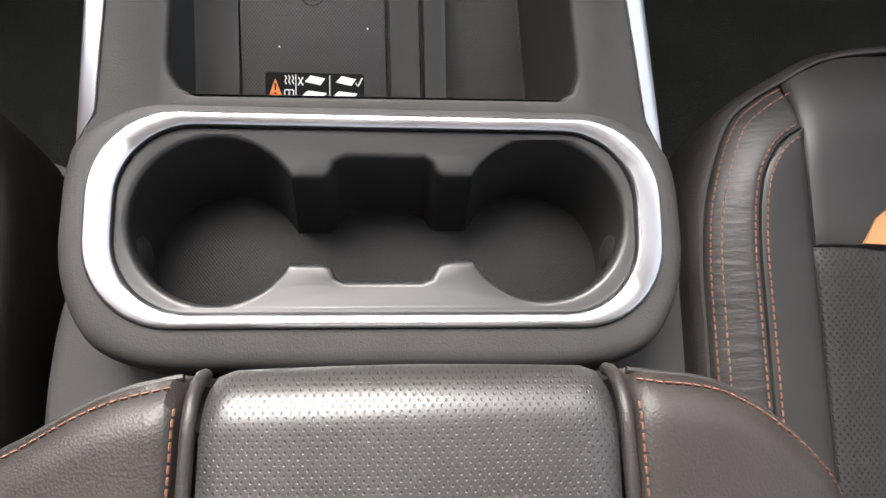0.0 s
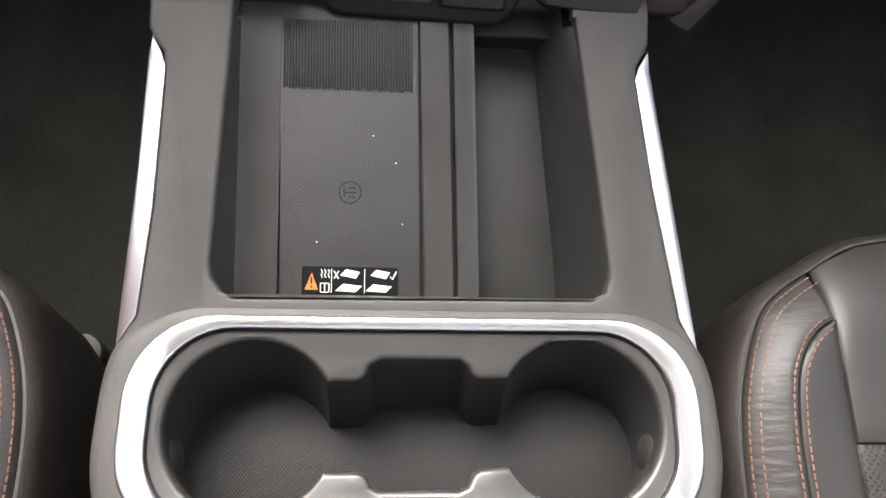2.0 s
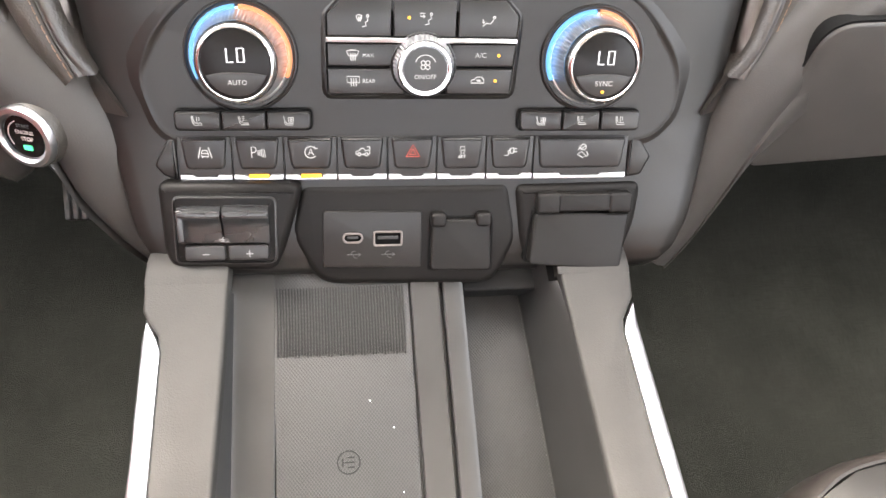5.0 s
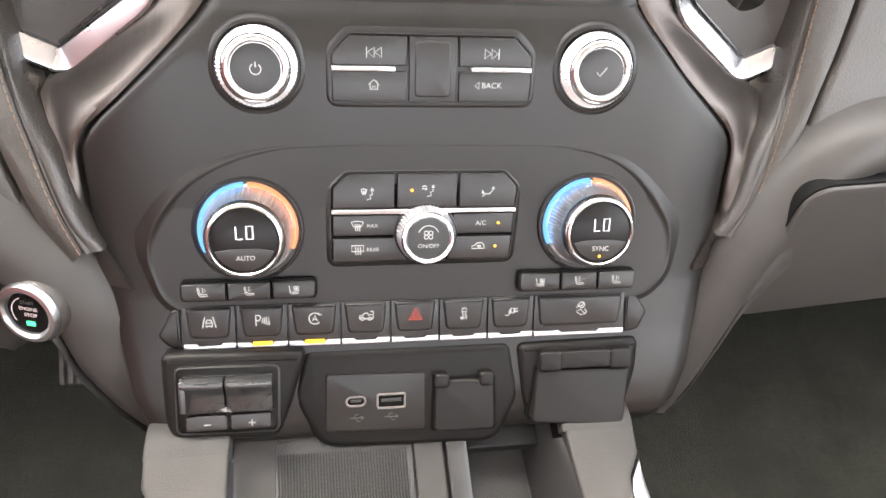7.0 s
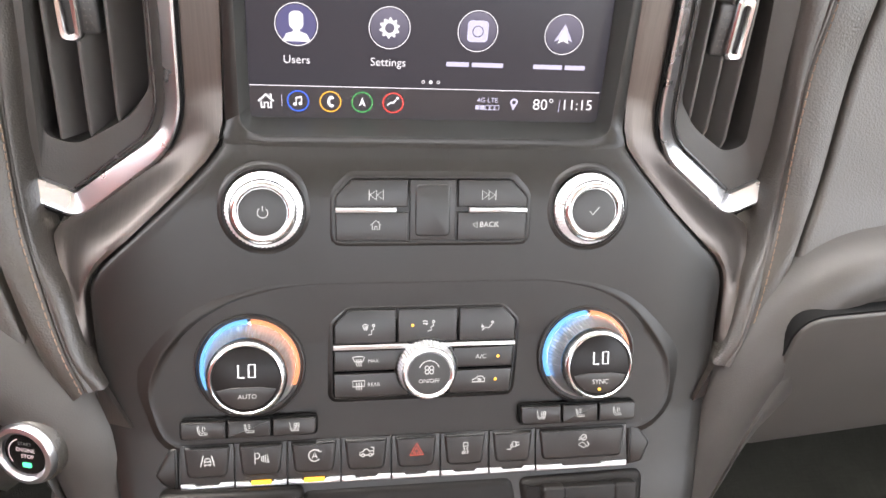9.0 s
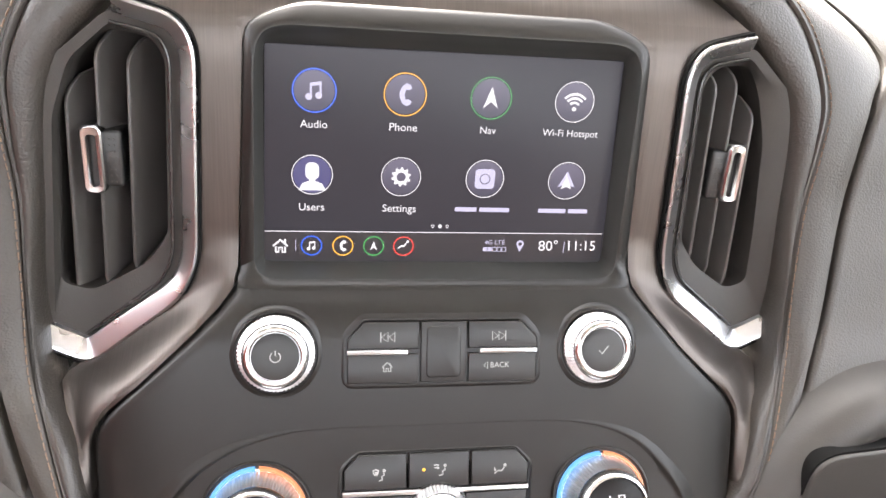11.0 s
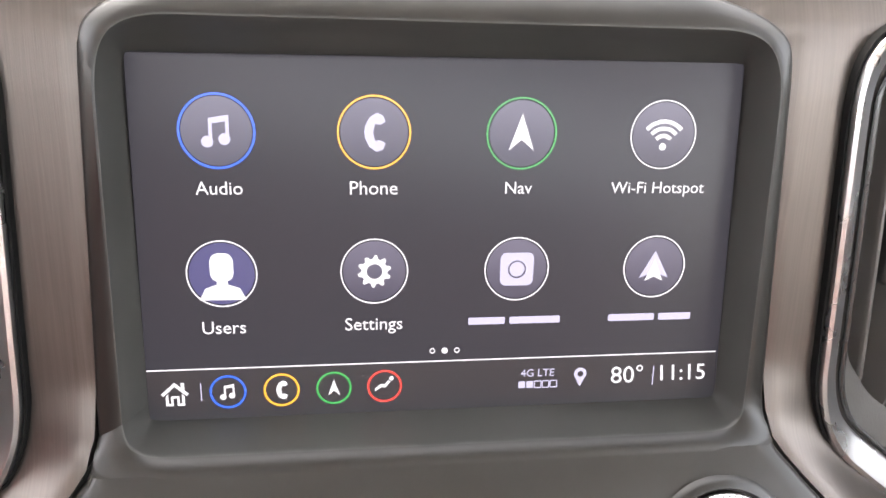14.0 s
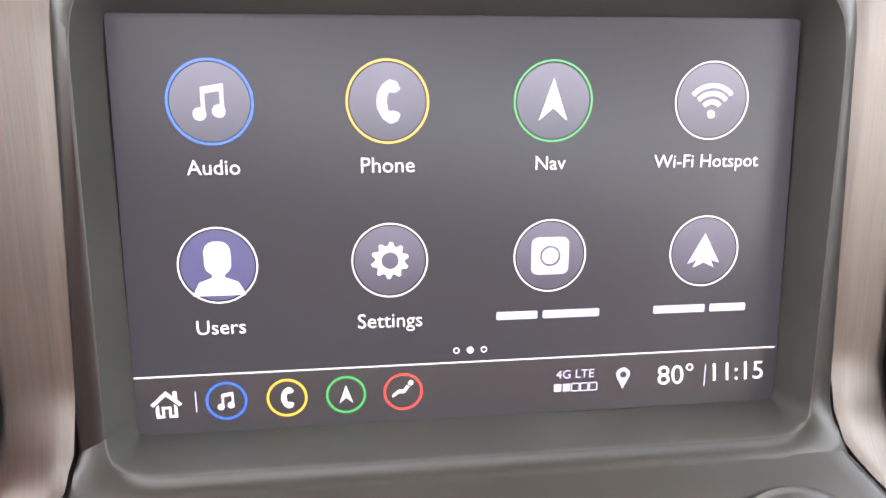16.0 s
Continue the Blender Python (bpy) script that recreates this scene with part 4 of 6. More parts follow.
for i in range(44):
    x = -78.5 + 66 * i / 43
    part("rib", plate([(x - 0.42, 100 + 0.8 * math.sin(i * 1.7)), (x + 0.42, 100 + 0.8 * math.sin(i * 1.7)), (x - 0.3, 136), (x - 1.1, 136)], 0.2, 1.3, 0.25), BLACK, mat_pad, frame_=PFLOOR)

# ---- infotainment display ----
display = thing("infotainment_display", "dark touch screen showing a grid of round menu icons", "touch screen", at=PS @ Vector((0, 0, 0)))
SCREEN = mat("screen glass", (0.008, 0.008, 0.010), 0.30, spec=0.2, emit=((0.024, 0.023, 0.030), GLOW))
part("screen_panel", plate(rounded([(-86.8, -45.7), (87.4, -45.3), (84.0, 59.0), (-85.0, 58.4)], 1.5, 3), -6, 0, 0.3), SCREEN, display, "dark glass panel", PS)


# ---- signs printed on the keys: polylines in a box from -1 to 1 ----
SIGNS = {
    "power": [arcline(0, -0.05, 0.8, 125, 415, 24), [(0, 1.0), (0, 0.2)]],
    "tick": [[(-0.8, 0.0), (-0.25, -0.6), (0.85, 0.75)]],
    "back_track": [[(-1, 0.7), (-1, -0.7)], [(0, 0.65), (-0.9, 0), (0, -0.65), (0, 0.65)], [(0.95, 0.65), (0.1, 0), (0.95, -0.65), (0.95, 0.65)]],
    "next_track": [[(1, 0.7), (1, -0.7)], [(0, 0.65), (0.9, 0), (0, -0.65), (0, 0.65)], [(-0.95, 0.65), (-0.1, 0), (-0.95, -0.65), (-0.95, 0.65)]],
    "house": [[(-0.95, 0.0), (0, 0.9), (0.95, 0.0)], [(-0.65, 0.1), (-0.65, -0.8), (-0.2, -0.8), (-0.2, -0.2), (0.2, -0.2), (0.2, -0.8), (0.65, -0.8), (0.65, 0.1)], [(0.5, 0.75), (0.5, 0.4)]],
    "triangle": [[(-1, -0.75), (0, 1), (1, -0.75), (-1, -0.75)], [(-0.5, -0.45), (0, 0.4), (0.5, -0.45), (-0.5, -0.45)]],
    "lane": [[(-0.95, -0.8), (-0.55, 0.8)], [(0.95, -0.8), (0.55, 0.8)], [(-0.45, -0.1), (-0.3, 0.35), (0.3, 0.35), (0.45, -0.1), (0.45, -0.55), (-0.45, -0.55), (-0.45, -0.1), (0.45, -0.1)], [(-0.35, -0.55), (-0.35, -0.75)], [(0.35, -0.55), (0.35, -0.75)]],
    "park": [[(-0.9, -0.8), (-0.9, 0.8), (-0.45, 0.8), (-0.25, 0.55), (-0.25, 0.25), (-0.45, 0.0), (-0.9, 0.0)], [(0.0, -0.4), (0.05, 0.3)], [(0.25, -0.5), (0.32, 0.4)], [(0.5, -0.6), (0.6, 0.5)], [(0.75, -0.7), (0.9, 0.6), (1.0, -0.7), (0.75, -0.7)]],
    "auto_stop": [arcline(0, 0, 0.85, 40, 320, 20), [(-0.35, -0.4), (0, 0.5), (0.35, -0.4)], [(-0.22, -0.1), (0.22, -0.1)], [(0.5, 0.85), (0.7, 0.5), (1.0, 0.6)]],
    "truck": [[(-1, -0.3), (-1, 0.1), (-0.55, 0.2), (-0.25, 0.55), (0.15, 0.55), (0.3, 0.2), (1, 0.3), (1, -0.25), (0.75, -0.4)], [(-1, -0.3), (-0.8, -0.35)], arcline(-0.55, -0.35, 0.22, 0, 360, 10), arcline(0.5, -0.35, 0.22, 0, 360, 10), [(-0.3, -0.35), (0.25, -0.35)], [(0.6, 0.8), (1.0, 0.75), (1.05, 0.4)]],
    "stability": [[(-0.4, 0.2), (-0.3, 0.75), (0.3, 0.75), (0.4, 0.2), (-0.4, 0.2)], [(-0.3, 0.05), (-0.15, -0.25), (-0.3, -0.5)], [(0.3, 0.05), (0.15, -0.25), (0.3, -0.5)], arcline(-0.4, -0.8, 0.16, 0, 360, 8), [(-0.1, -1), (-0.1, -0.62), (0.1, -0.62)], [(0.3, -1), (0.3, -0.62), (0.5, -0.62)]],
    "plug": [[(-1, -0.6), (-0.5, -0.7), (-0.3, -0.3), (-0.5, 0.0), (-0.2, 0.1)], [(-0.2, 0.45), (0.3, 0.5), (0.45, 0.1), (0.3, -0.3), (-0.1, -0.3), (-0.2, 0.45)], [(0.42, 0.35), (0.9, 0.4)], [(0.42, -0.1), (0.95, -0.05)]],
    "descent": [arcline(0.1, 0.55, 0.42, 0, 360, 14), [(-0.6, 0.6), (-0.3, 0.35), (-0.7, 0.2)], [(-0.1, 0.3), (0.4, 0.75)], [(-0.7, -0.5), (-0.1, -0.1), (0.55, -0.7), (0.1, -1.0), (-0.7, -0.5)], [(0.6, -0.1), (0.9, -0.5), (0.6, -0.9)]],
    "seat_heat": [[(-0.7, 0.9), (-0.55, 0.0), (-0.3, -0.3), (0.6, -0.3), (0.75, -0.6), (-0.45, -0.65), (-0.75, -0.2), (-0.9, 0.8), (-0.7, 0.9)], [(-0.1, 0.8), (0.0, 0.5), (-0.1, 0.2), (0.0, -0.1)], [(0.25, 0.7), (0.35, 0.4), (0.25, 0.1)]],
    "seat_back": [[(-0.6, 0.8), (-0.45, 0.0), (-0.2, -0.3), (0.8, -0.35), (0.8, -0.6), (-0.4, -0.6), (-0.65, -0.1), (-0.8, 0.8), (-0.6, 0.8)], [(-0.2, 0.75), (0.2, 0.75)], [(-0.2, 0.45), (0.2, 0.45)], [(-0.15, 0.15), (0.2, 0.15)]],
    "seat_fan": [[(-0.8, 0.8), (-0.6, -0.1), (-0.3, -0.4), (0.7, -0.4), (0.7, -0.65), (-0.45, -0.65), (-0.75, -0.2)], arcline(0.15, 0.4, 0.22, 0, 360, 8), arcline(0.6, 0.4, 0.22, 0, 360, 8), arcline(0.15, 0.0, 0.2, 0, 360, 8), arcline(0.6, 0.0, 0.2, 0, 360, 8)],
    "air_screen": [[(-0.1, -0.9), (0.5, -0.75), (0.4, -0.2), (0.8, 0.0), (0.7, 0.35)], arcline(0.78, 0.7, 0.18, 0, 360, 8), [(-1.0, 0.75), (-0.6, 0.9), (-0.1, 0.75), (-0.25, 0.2), (-0.85, 0.2), (-1.0, 0.75)], [(-0.7, -0.1), (-0.55, 0.3), (-0.65, 0.6)], [(-0.4, -0.1), (-0.3, 0.3), (-0.4, 0.6)]],
    "air_body": [[(-0.2, -0.9), (0.45, -0.75), (0.35, -0.2), (0.8, 0.0), (0.7, 0.35)], arcline(0.78, 0.7, 0.18, 0, 360, 8), [(-1, 0.4), (-0.2, 0.35)], [(-0.45, 0.55), (-0.2, 0.35), (-0.45, 0.15)], [(-1, 0.75), (-0.6, 0.85), (-0.2, 0.75)]],
    "air_feet": [[(-0.9, -0.7), (-0.3, -0.2), (0.3, -0.3), (0.8, 0.3)], arcline(0.9, 0.65, 0.18, 0, 360, 8), [(-0.9, 0.35), (-0.75, -0.2)], [(-1.0, 0.0), (-0.75, -0.25), (-0.6, 0.05)]],
    "defrost": [[(-1, 0.65), (-0.4, 0.8), (0.4, 0.8), (1, 0.65), (0.65, -0.1), (-0.65, -0.1), (-1, 0.65)], [(-0.35, 0.3), (-0.25, -0.2), (-0.35, -0.5), (-0.25, -0.9)], [(0, 0.3), (0.1, -0.2), (0, -0.5), (0.1, -0.9)], [(0.35, 0.3), (0.45, -0.2), (0.35, -0.5), (0.45, -0.9)]],
    "rear_defrost": [[(-1, 0.7), (1, 0.7), (1, -0.3), (-1, -0.3), (-1, 0.7)], [(-0.4, 0.4), (-0.3, 0), (-0.4, -0.4), (-0.3, -0.9)], [(0, 0.4), (0.1, 0), (0, -0.4), (0.1, -0.9)], [(0.4, 0.4), (0.5, 0), (0.4, -0.4), (0.5, -0.9)]],
    "recirculate": [[(-1, -0.4), (-0.95, 0.0), (-0.5, 0.15), (-0.1, 0.5), (0.6, 0.5), (0.95, 0.1), (1, -0.4), (-1, -0.4)], [(-0.2, 0.05), (0.4, 0.05), (0.45, -0.15), (-0.1, -0.15)]],
    "fan": [arcline(0, 0, 1.0, 160, 20, 16), arcline(-0.22, 0.28, 0.2, 0, 360, 10), arcline(0.22, 0.28, 0.2, 0, 360, 10), arcline(-0.22, -0.12, 0.2, 0, 360, 10), arcline(0.22, -0.12, 0.2, 0, 360, 10)],
    "usb": [[(-1, 0), (1, 0)], [(0.6, 0.25), (1, 0), (0.6, -0.25)], [(-0.5, 0), (-0.2, 0.5), (0.2, 0.5)], [(-0.2, 0), (0.1, -0.5), (0.5, -0.5)]],
    "trailer": [[(-1, 0.1), (0.3, 0.1), (0.6, -0.3), (1, -0.3)], [(-0.2, 0.1), (-0.2, 0.6), (0.1, 0.6)], [(-0.6, -0.3), (0.2, -0.3)]],
}


def sign(kind, parent, cx, cy, n, size, frame_, width=0.5, material=None):
    return part("symbol", strokes(SIGNS[kind], width, n, cx, cy, size), material or WHITE, parent, frame_=frame_)


def words(text, parent, width, cx, cy, n, frame_, material=None, name="lettering", slant=0.0):
    bm = lettering(text, 4.0, 0, 0)
    xs = [v.co.x for v in bm.verts]
    k = width / (max(xs) - min(xs))
    bm.transform(Matrix.Translation((cx, cy, n)) @ Matrix.Diagonal((k, k, 1, 1)) @ Matrix.Translation((-(max(xs) + min(xs)) / 2, 0, 0)))
    for v in bm.verts:
        v.co.x += slant * (v.co.y - cy)
    return part(name, bm, material or WHITE, parent, frame_=frame_)


def key_cap(poly, parent, frame_, n=3.0, name="key", bevel=0.5, material=None, gap=0.35):
    return part(name, plate(inset(poly, gap), -4, n, bevel, 0.15), material or KEY, parent, frame_=frame_)


# ---- audio controls ----
audio = thing("audio_key_panel", "black audio key panel with satin chrome bars", "button panel", at=PA @ Vector((0, -6, 0)))
shell = rounded([(-47.6, -21.2), (45.6, -21.2), (45.6, 0.5), (37.2, 9.2), (-39.6, 9.2), (-47.6, 0.5)], [4, 4, 2, 2, 2, 2], 3)
bm = bmesh.new()
loft(bm, [[(x, y, n) for x, y in p] for p, n in ((inset(shell, -3.2), -0.8), (inset(shell, -1.6), 0.15), (inset(shell, -0.6), 0.5), (shell, 0.3), (shell, -3))])
part("surround", bm, SATIN, audio, frame_=PA)
part("backing", plate(shell, -6, -1.5, 0.2), GAP, audio, frame_=PA)
for poly, signed in (([(-47.4, -4.9), (-12.8, -4.9), (-12.8, 9), (-39.5, 9), (-47.4, 0.4)], ("back_track", -28, 1.4, 3.4)),
                     ([(-47.4, -21), (-12.8, -21), (-12.8, -6.4), (-47.4, -6.4)], ("house", -28.2, -13.0, 2.6)),
                     ([(10.6, -4.9), (45.4, -4.9), (45.4, 0.4), (37.1, 9), (10.6, 9)], ("next_track", 26, 1.4, 3.4))):
    k = key_cap(poly, audio, PA, 1.6)
    sign(*signed[:1], k, *signed[1:3], 1.6, signed[3], PA, 0.42)
k = key_cap([(10.6, -21), (45.4, -21), (45.4, -6.4), (10.6, -6.4)], audio, PA, 1.6)
part("symbol", strokes([[(18.6, -13), (20.6, -11.4), (20.6, -14.6), (18.6, -13)]], 0.4, 1.6), WHITE, k, frame_=PA)
words("BACK", k, 9.4, 26.8, -13, 1.65, PA)
k = key_cap([(-12.6, -21), (10.4, -21), (10.4, 9), (-12.6, 9)], audio, PA, 1.2)
part("dished_face", plate(rrect(-9.6, -18.6, 7.4, 6.6, 2.4), 0.6, 1.7, 0.9), KEY, k, frame_=PA)
part("bar", plate(rrect(-47.2, -6.9, -18.5, -4.6, 0.3), 0, 2.8, 0.5), CHROME, audio, "satin chrome bar", PA)
part("bar", plate(rrect(16.4, -6.9, 45.2, -4.6, 0.3), 0, 2.8, 0.5), CHROME, audio, "satin chrome bar", PA)


def grip(r0, n0, r1, n1, steps):
    """A knurled side in small terraces, from its foot to its top."""
    prof = []
    for i in range(steps):
        ra, rb = r0 + (r1 - r0) * i / steps, r0 + (r1 - r0) * (i + 1) / steps
        na, nb = n0 + (n1 - n0) * i / steps, n0 + (n1 - n0) * (i + 1) / steps
        prof += [(ra + 0.15, na), (ra + 0.15, na + (nb - na) * 0.45), (rb - 0.15, na + (nb - na) * 0.8)]
    return prof + [(r1, n1), (r1 - 0.3, n1 + 0.8)]


def round_knob(cx, cy, frame_, label, mark):
    th = thing("knob", label, "knob", at=frame_ @ Vector((cx, cy, 0)), group="audio knobs")
    bm = lathe(bmesh.new(), [(22.5, -1.6), (21.5, -0.4), (20.2, 0.5), (19.2, 0.7), (18.7, 0.2), (18.4, -2)], cx, cy, 72)
    part("collar", bm, SATIN, th, frame_=frame_)
    bm = lathe(bmesh.new(), [(18.1, -1), (18.1, 0.9), (17.7, 1.5), (17.3, 1.8)], cx, cy, 72)
    part("base_ring", bm, BRIGHT, th, "bright chrome ring", frame_)
    bm = lathe(bmesh.new(), grip(17.5, 1.6, 14.9, 7.6, 3), cx, cy, 116, 0.6, tuple(range(9)))
    part("knurled_side", bm, KNURL, th, "knurled chrome grip", frame_)
    bm = lathe(bmesh.new(), [(15.1, 7.6), (14.9, 8.3), (14.1, 9.3), (13.0, 9.9), (12.2, 10.0), (11.5, 9.7), (11.1, 9.0), (11.0, 7.2)], cx, cy, 72)
    part("rim", bm, BRIGHT, th, "polished chrome rim", frame_)
    face = part("face", lathe(bmesh.new(), [(11.0, 8.0), (10.8, 8.6), (9.8, 8.8), (5.0, 8.8), (0.01, 8.8)], cx, cy, 48), KEY, th, "black knob face", frame_)
    sign(mark, face, cx, cy, 8.8, 2.9, frame_, 0.45)
    return th


round_knob(-79.6, -5.6, PA, "polished chrome volume knob with a black face", "power")
round_knob(77.0, -5.4, PA, "polished chrome tuning knob with a black face", "tick")

# ---- climate controls ----
clim = thing("climate_key_panel", "black climate key panel with a satin chrome bar", "button panel", at=PB @ Vector((-3, 0, 0)))
shell = rounded([(-49.2, -26), (40.2, -26), (42.8, 11.5), (35.8, 18.9), (-41.5, 18.9), (-48.6, 11.5)], [3, 3, 2, 2, 2, 2], 3)
bm = bmesh.new()
loft(bm, [[(x, y, n) for x, y in p] for p, n in ((inset(shell, -2.4), 0.2), (inset(shell, -1.3), 1.3), (inset(shell, -0.5), 1.8), (shell, 1.6), (shell, -3))])
part("surround", bm, SATIN, clim, frame_=PB)
part("backing", plate(shell, -6, 1.0, 0.2), GAP, clim, frame_=PB)
NB = 3.2
for poly, kind, cx, cy, size in (([(-48.4, 1.2), (-18, 1.2), (-18, 18.7), (-41.4, 18.7), (-48.4, 11.4)], "air_screen", -31.5, 8.6, 3.0),
                                 ([(-17.6, 1.2), (12.6, 1.2), (12.6, 18.7), (-17.6, 18.7)], "air_body", -2.0, 9.8, 3.0),
                                 ([(13, 1.2), (42, 1.2), (42.5, 11.4), (35.7, 18.7), (13, 18.7)], "air_feet", 27.5, 8.8, 3.0),
                                 ([(-48.8, -12.4), (-14, -12.4), (-14, -1.2), (-48.5, -1.2)], "defrost", -36.5, -7.0, 2.9),
                                 ([(-49, -25.8), (-12, -25.8), (-12, -13), (-48.8, -13)], "rear_defrost", -36.5, -19.0, 2.9),
                                 ([(8, -25.8), (40, -25.8), (40.9, -13), (8, -13)], "recirculate", 23.5, -18.6, 3.2)):
    k = key_cap(poly, clim, PB, NB)
    sign(kind, k, cx, cy, NB, size, PB, 0.5)
    if kind == "defrost":
        words("MAX", k, 5.2, -29.2, -7.2, NB, PB)
    if kind == "rear_defrost":
        words("REAR", k, 6.0, -29.0, -19.2, NB, PB)
    if kind == "recirculate":
        part("lamp", plate(disc(0.8, 12), NB - 0.5, NB + 0.3, 0.2), AMBER, k, "amber lamp", PB @ Matrix.Translation((32.2, -18.8, 0)))
    if cx == -2.0:
        part("lamp", plate(disc(0.8, 12), NB - 0.5, NB + 0.3, 0.2), AMBER, k, "amber lamp", PB @ Matrix.Translation((-10.0, 10.2, 0)))
k = key_cap([(10, -12.4), (41, -12.4), (41.8, -1.2), (10, -1.2)], clim, PB, NB)
words("A/C", k, 5.4, 24.5, -6.8, NB, PB)
part("lamp", plate(disc(0.8, 12), NB - 0.5, NB + 0.3, 0.2), AMBER, k, "amber lamp", PB @ Matrix.Translation((33.4, -6.8, 0)))
part("bar", plate(rrect(-48.8, -1.1, 41.8, 1.2, 0.3), 0, NB + 1.2, 0.5), CHROME, clim, "satin chrome bar", PB)

fan = thing("knob", "knurled chrome fan knob with a black push face", "knob", at=PB @ Vector((-3, -11.5, 0)))
fx, fy = -3.0, -11.6
part("collar", lathe(bmesh.new(), [(16.0, 2.2), (15.6, 3.6), (15.0, 4.0), (14.6, 3.0)], fx, fy, 64), KEY, fan, frame_=PB)
part("knurled_side", lathe(bmesh.new(), grip(14.7, 3.4, 13.0, 11.4, 3), fx, fy, 96, 0.6, tuple(range(9))), KNURL, fan, "knurled chrome grip", PB)
part("rim", lathe(bmesh.new(), [(13.1, 12.0), (12.8, 12.9), (12.1, 13.5), (11.2, 13.5), (10.5, 12.8)], fx, fy, 64), BRIGHT, fan, "polished chrome rim", PB)
face = part("face", lathe(bmesh.new(), [(10.6, 12.0), (10.4, 12.9), (0.01, 13.1)], fx, fy, 48), KEY, fan, "black push face", PB)
sign("fan", face, fx, fy + 1.6, 13.1, 5.0, PB, 0.45)
words("ON/OFF", face, 10.2, fx, fy - 3.6, 13.15, PB)


def climate_dial(cx, cy, label, caption):
    th = thing("climate_dial", label, "dial", at=PB @ Vector((cx, cy, 0)), group="temperature dials")
    part("collar", lathe(bmesh.new(), [(26.2, 1.0), (25.6, 2.2), (24.9, 2.4), (24.2, 1.4)], cx, cy, 80), SATIN, th, frame_=PB)
    for a0, a1, m, nm in ((92, 206, BLUERING, "blue lit arc"), (-24, 88, ORANGERING, "orange lit arc")):
        part("lit_ring", lathe(bmesh.new(), [(23.4, 1.4), (23.2, 2.8), (22.6, 3.6), (21.8, 3.8), (21.4, 3.0)], cx, cy, 40, arc=(a0, a1)), m, th, nm, PB)
    part("foot_ring", lathe(bmesh.new(), [(22.6, 0.5), (22.4, 2.0), (21.6, 2.8), (20.6, 3.0)], cx, cy, 80), KNURL, th, "chrome foot ring", PB)
    part("knurled_side", lathe(bmesh.new(), [(21.2, 2.8), (21.1, 4.0), (18.6, 14.2), (18.0, 15.4)], cx, cy, 150, 0.8, (1, 2)), KNURL, th, "knurled chrome grip", PB)
    part("rim", lathe(bmesh.new(), [(18.2, 15.2), (18.3, 16.0), (18.1, 18.4), (17.5, 20.2), (16.6, 21.3), (15.8, 21.5), (15.2, 20.9), (15.0, 20.0)], cx, cy, 80), BRIGHT, th, "polished chrome rim", PB)
    face = part("display_face", lathe(bmesh.new(), [(15.2, 19.6), (15.0, 20.4), (14.4, 20.7), (0.01, 20.8)], cx, cy, 64), DIALGLASS, th, "gloss black display face", PB)
    low = [(cx + 14.0 * math.cos(radians(a)), cy + 14.0 * math.sin(radians(a))) for a in range(200, 341, 10)] + [(cx + 6, cy - 3.6), (cx - 6, cy - 3.6)]
    key = part("caption_key", plate(low, 20.2, 21.2, 0.3), KEY, th, "black push key", PB)
    words(caption, key, 8.4, cx + 0.3, cy - 8.0, 21.25, PB)
    lit = strokes([[(-3.6, 3), (-3.6, -3), (-0.8, -3)], [(1.0, 3), (3.8, 3), (3.8, -3), (1.0, -3), (1.0, 3)]], 0.75, 20.85, cx + 0.2, cy + 4.0)
    part("digit", lit, LCDWHITE, face, "white lit digits", PB)
    return th


DIALGLASS = mat("dial lens", (0.006, 0.005, 0.005), 0.34, spec=0.2)
LCDWHITE = mat("white lit digits", (0.02, 0.02, 0.02), 0.5, emit=((0.9, 0.92, 1.0), 0.9 * GLOW))
climate_dial(-88.0, -8.4, "chrome temperature dial with a black display face", "AUTO")
dial = climate_dial(80.6, -8.4, "chrome temperature dial with a black display face", "SYNC")
part("lamp", plate(disc(0.8, 12), 20.9, 21.5, 0.2), AMBER, dial, "amber lamp", PB @ Matrix.Translation((80.6, -20.2, 0)))

# ---- seat climate keys ----
PC3 = PC @ Matrix.Translation((0, -0.6, 4.0))
for name_, us, v0, v1, kinds in (("seat_key_strip", (-121, -99.4, -78.4, -57), 14.3, 23.6, ("seat_heat", "seat_back", "seat_fan")),
                                 ("seat_key_strip", (45.2, 67.2, 87.0, 107.8), 13.4, 23.6, ("seat_fan", "seat_back", "seat_heat"))):
    th = thing(name_, "black strip of three seat climate keys", "button strip", at=PC3 @ Vector(((us[0] + us[3]) / 2, 19, 0)), group="seat climate keys")
    part("backing", plate(rrect(us[0] - 0.4, v0 - 0.4, us[3] + 0.4, v1 + 0.4, 2.5), -6, 2.0, 0.3), GAP, th, frame_=PC3)
    for i, kd in enumerate(kinds):
        poly = rounded([(us[i], v0), (us[i + 1], v0), (us[i + 1], v1), (us[i], v1)], [3.5 if i == 0 else 1.3, 3.5 if i == 2 else 1.3, 2 if i == 2 else 1.3, 2 if i == 0 else 1.3], 3)
        k = key_cap(poly, th, PC3, 4.6, bevel=0.7)
        sign(kd, k, (us[i] + us[i + 1]) / 2, (v0 + v1) / 2, 4.6, 2.9, PC3, 0.32)

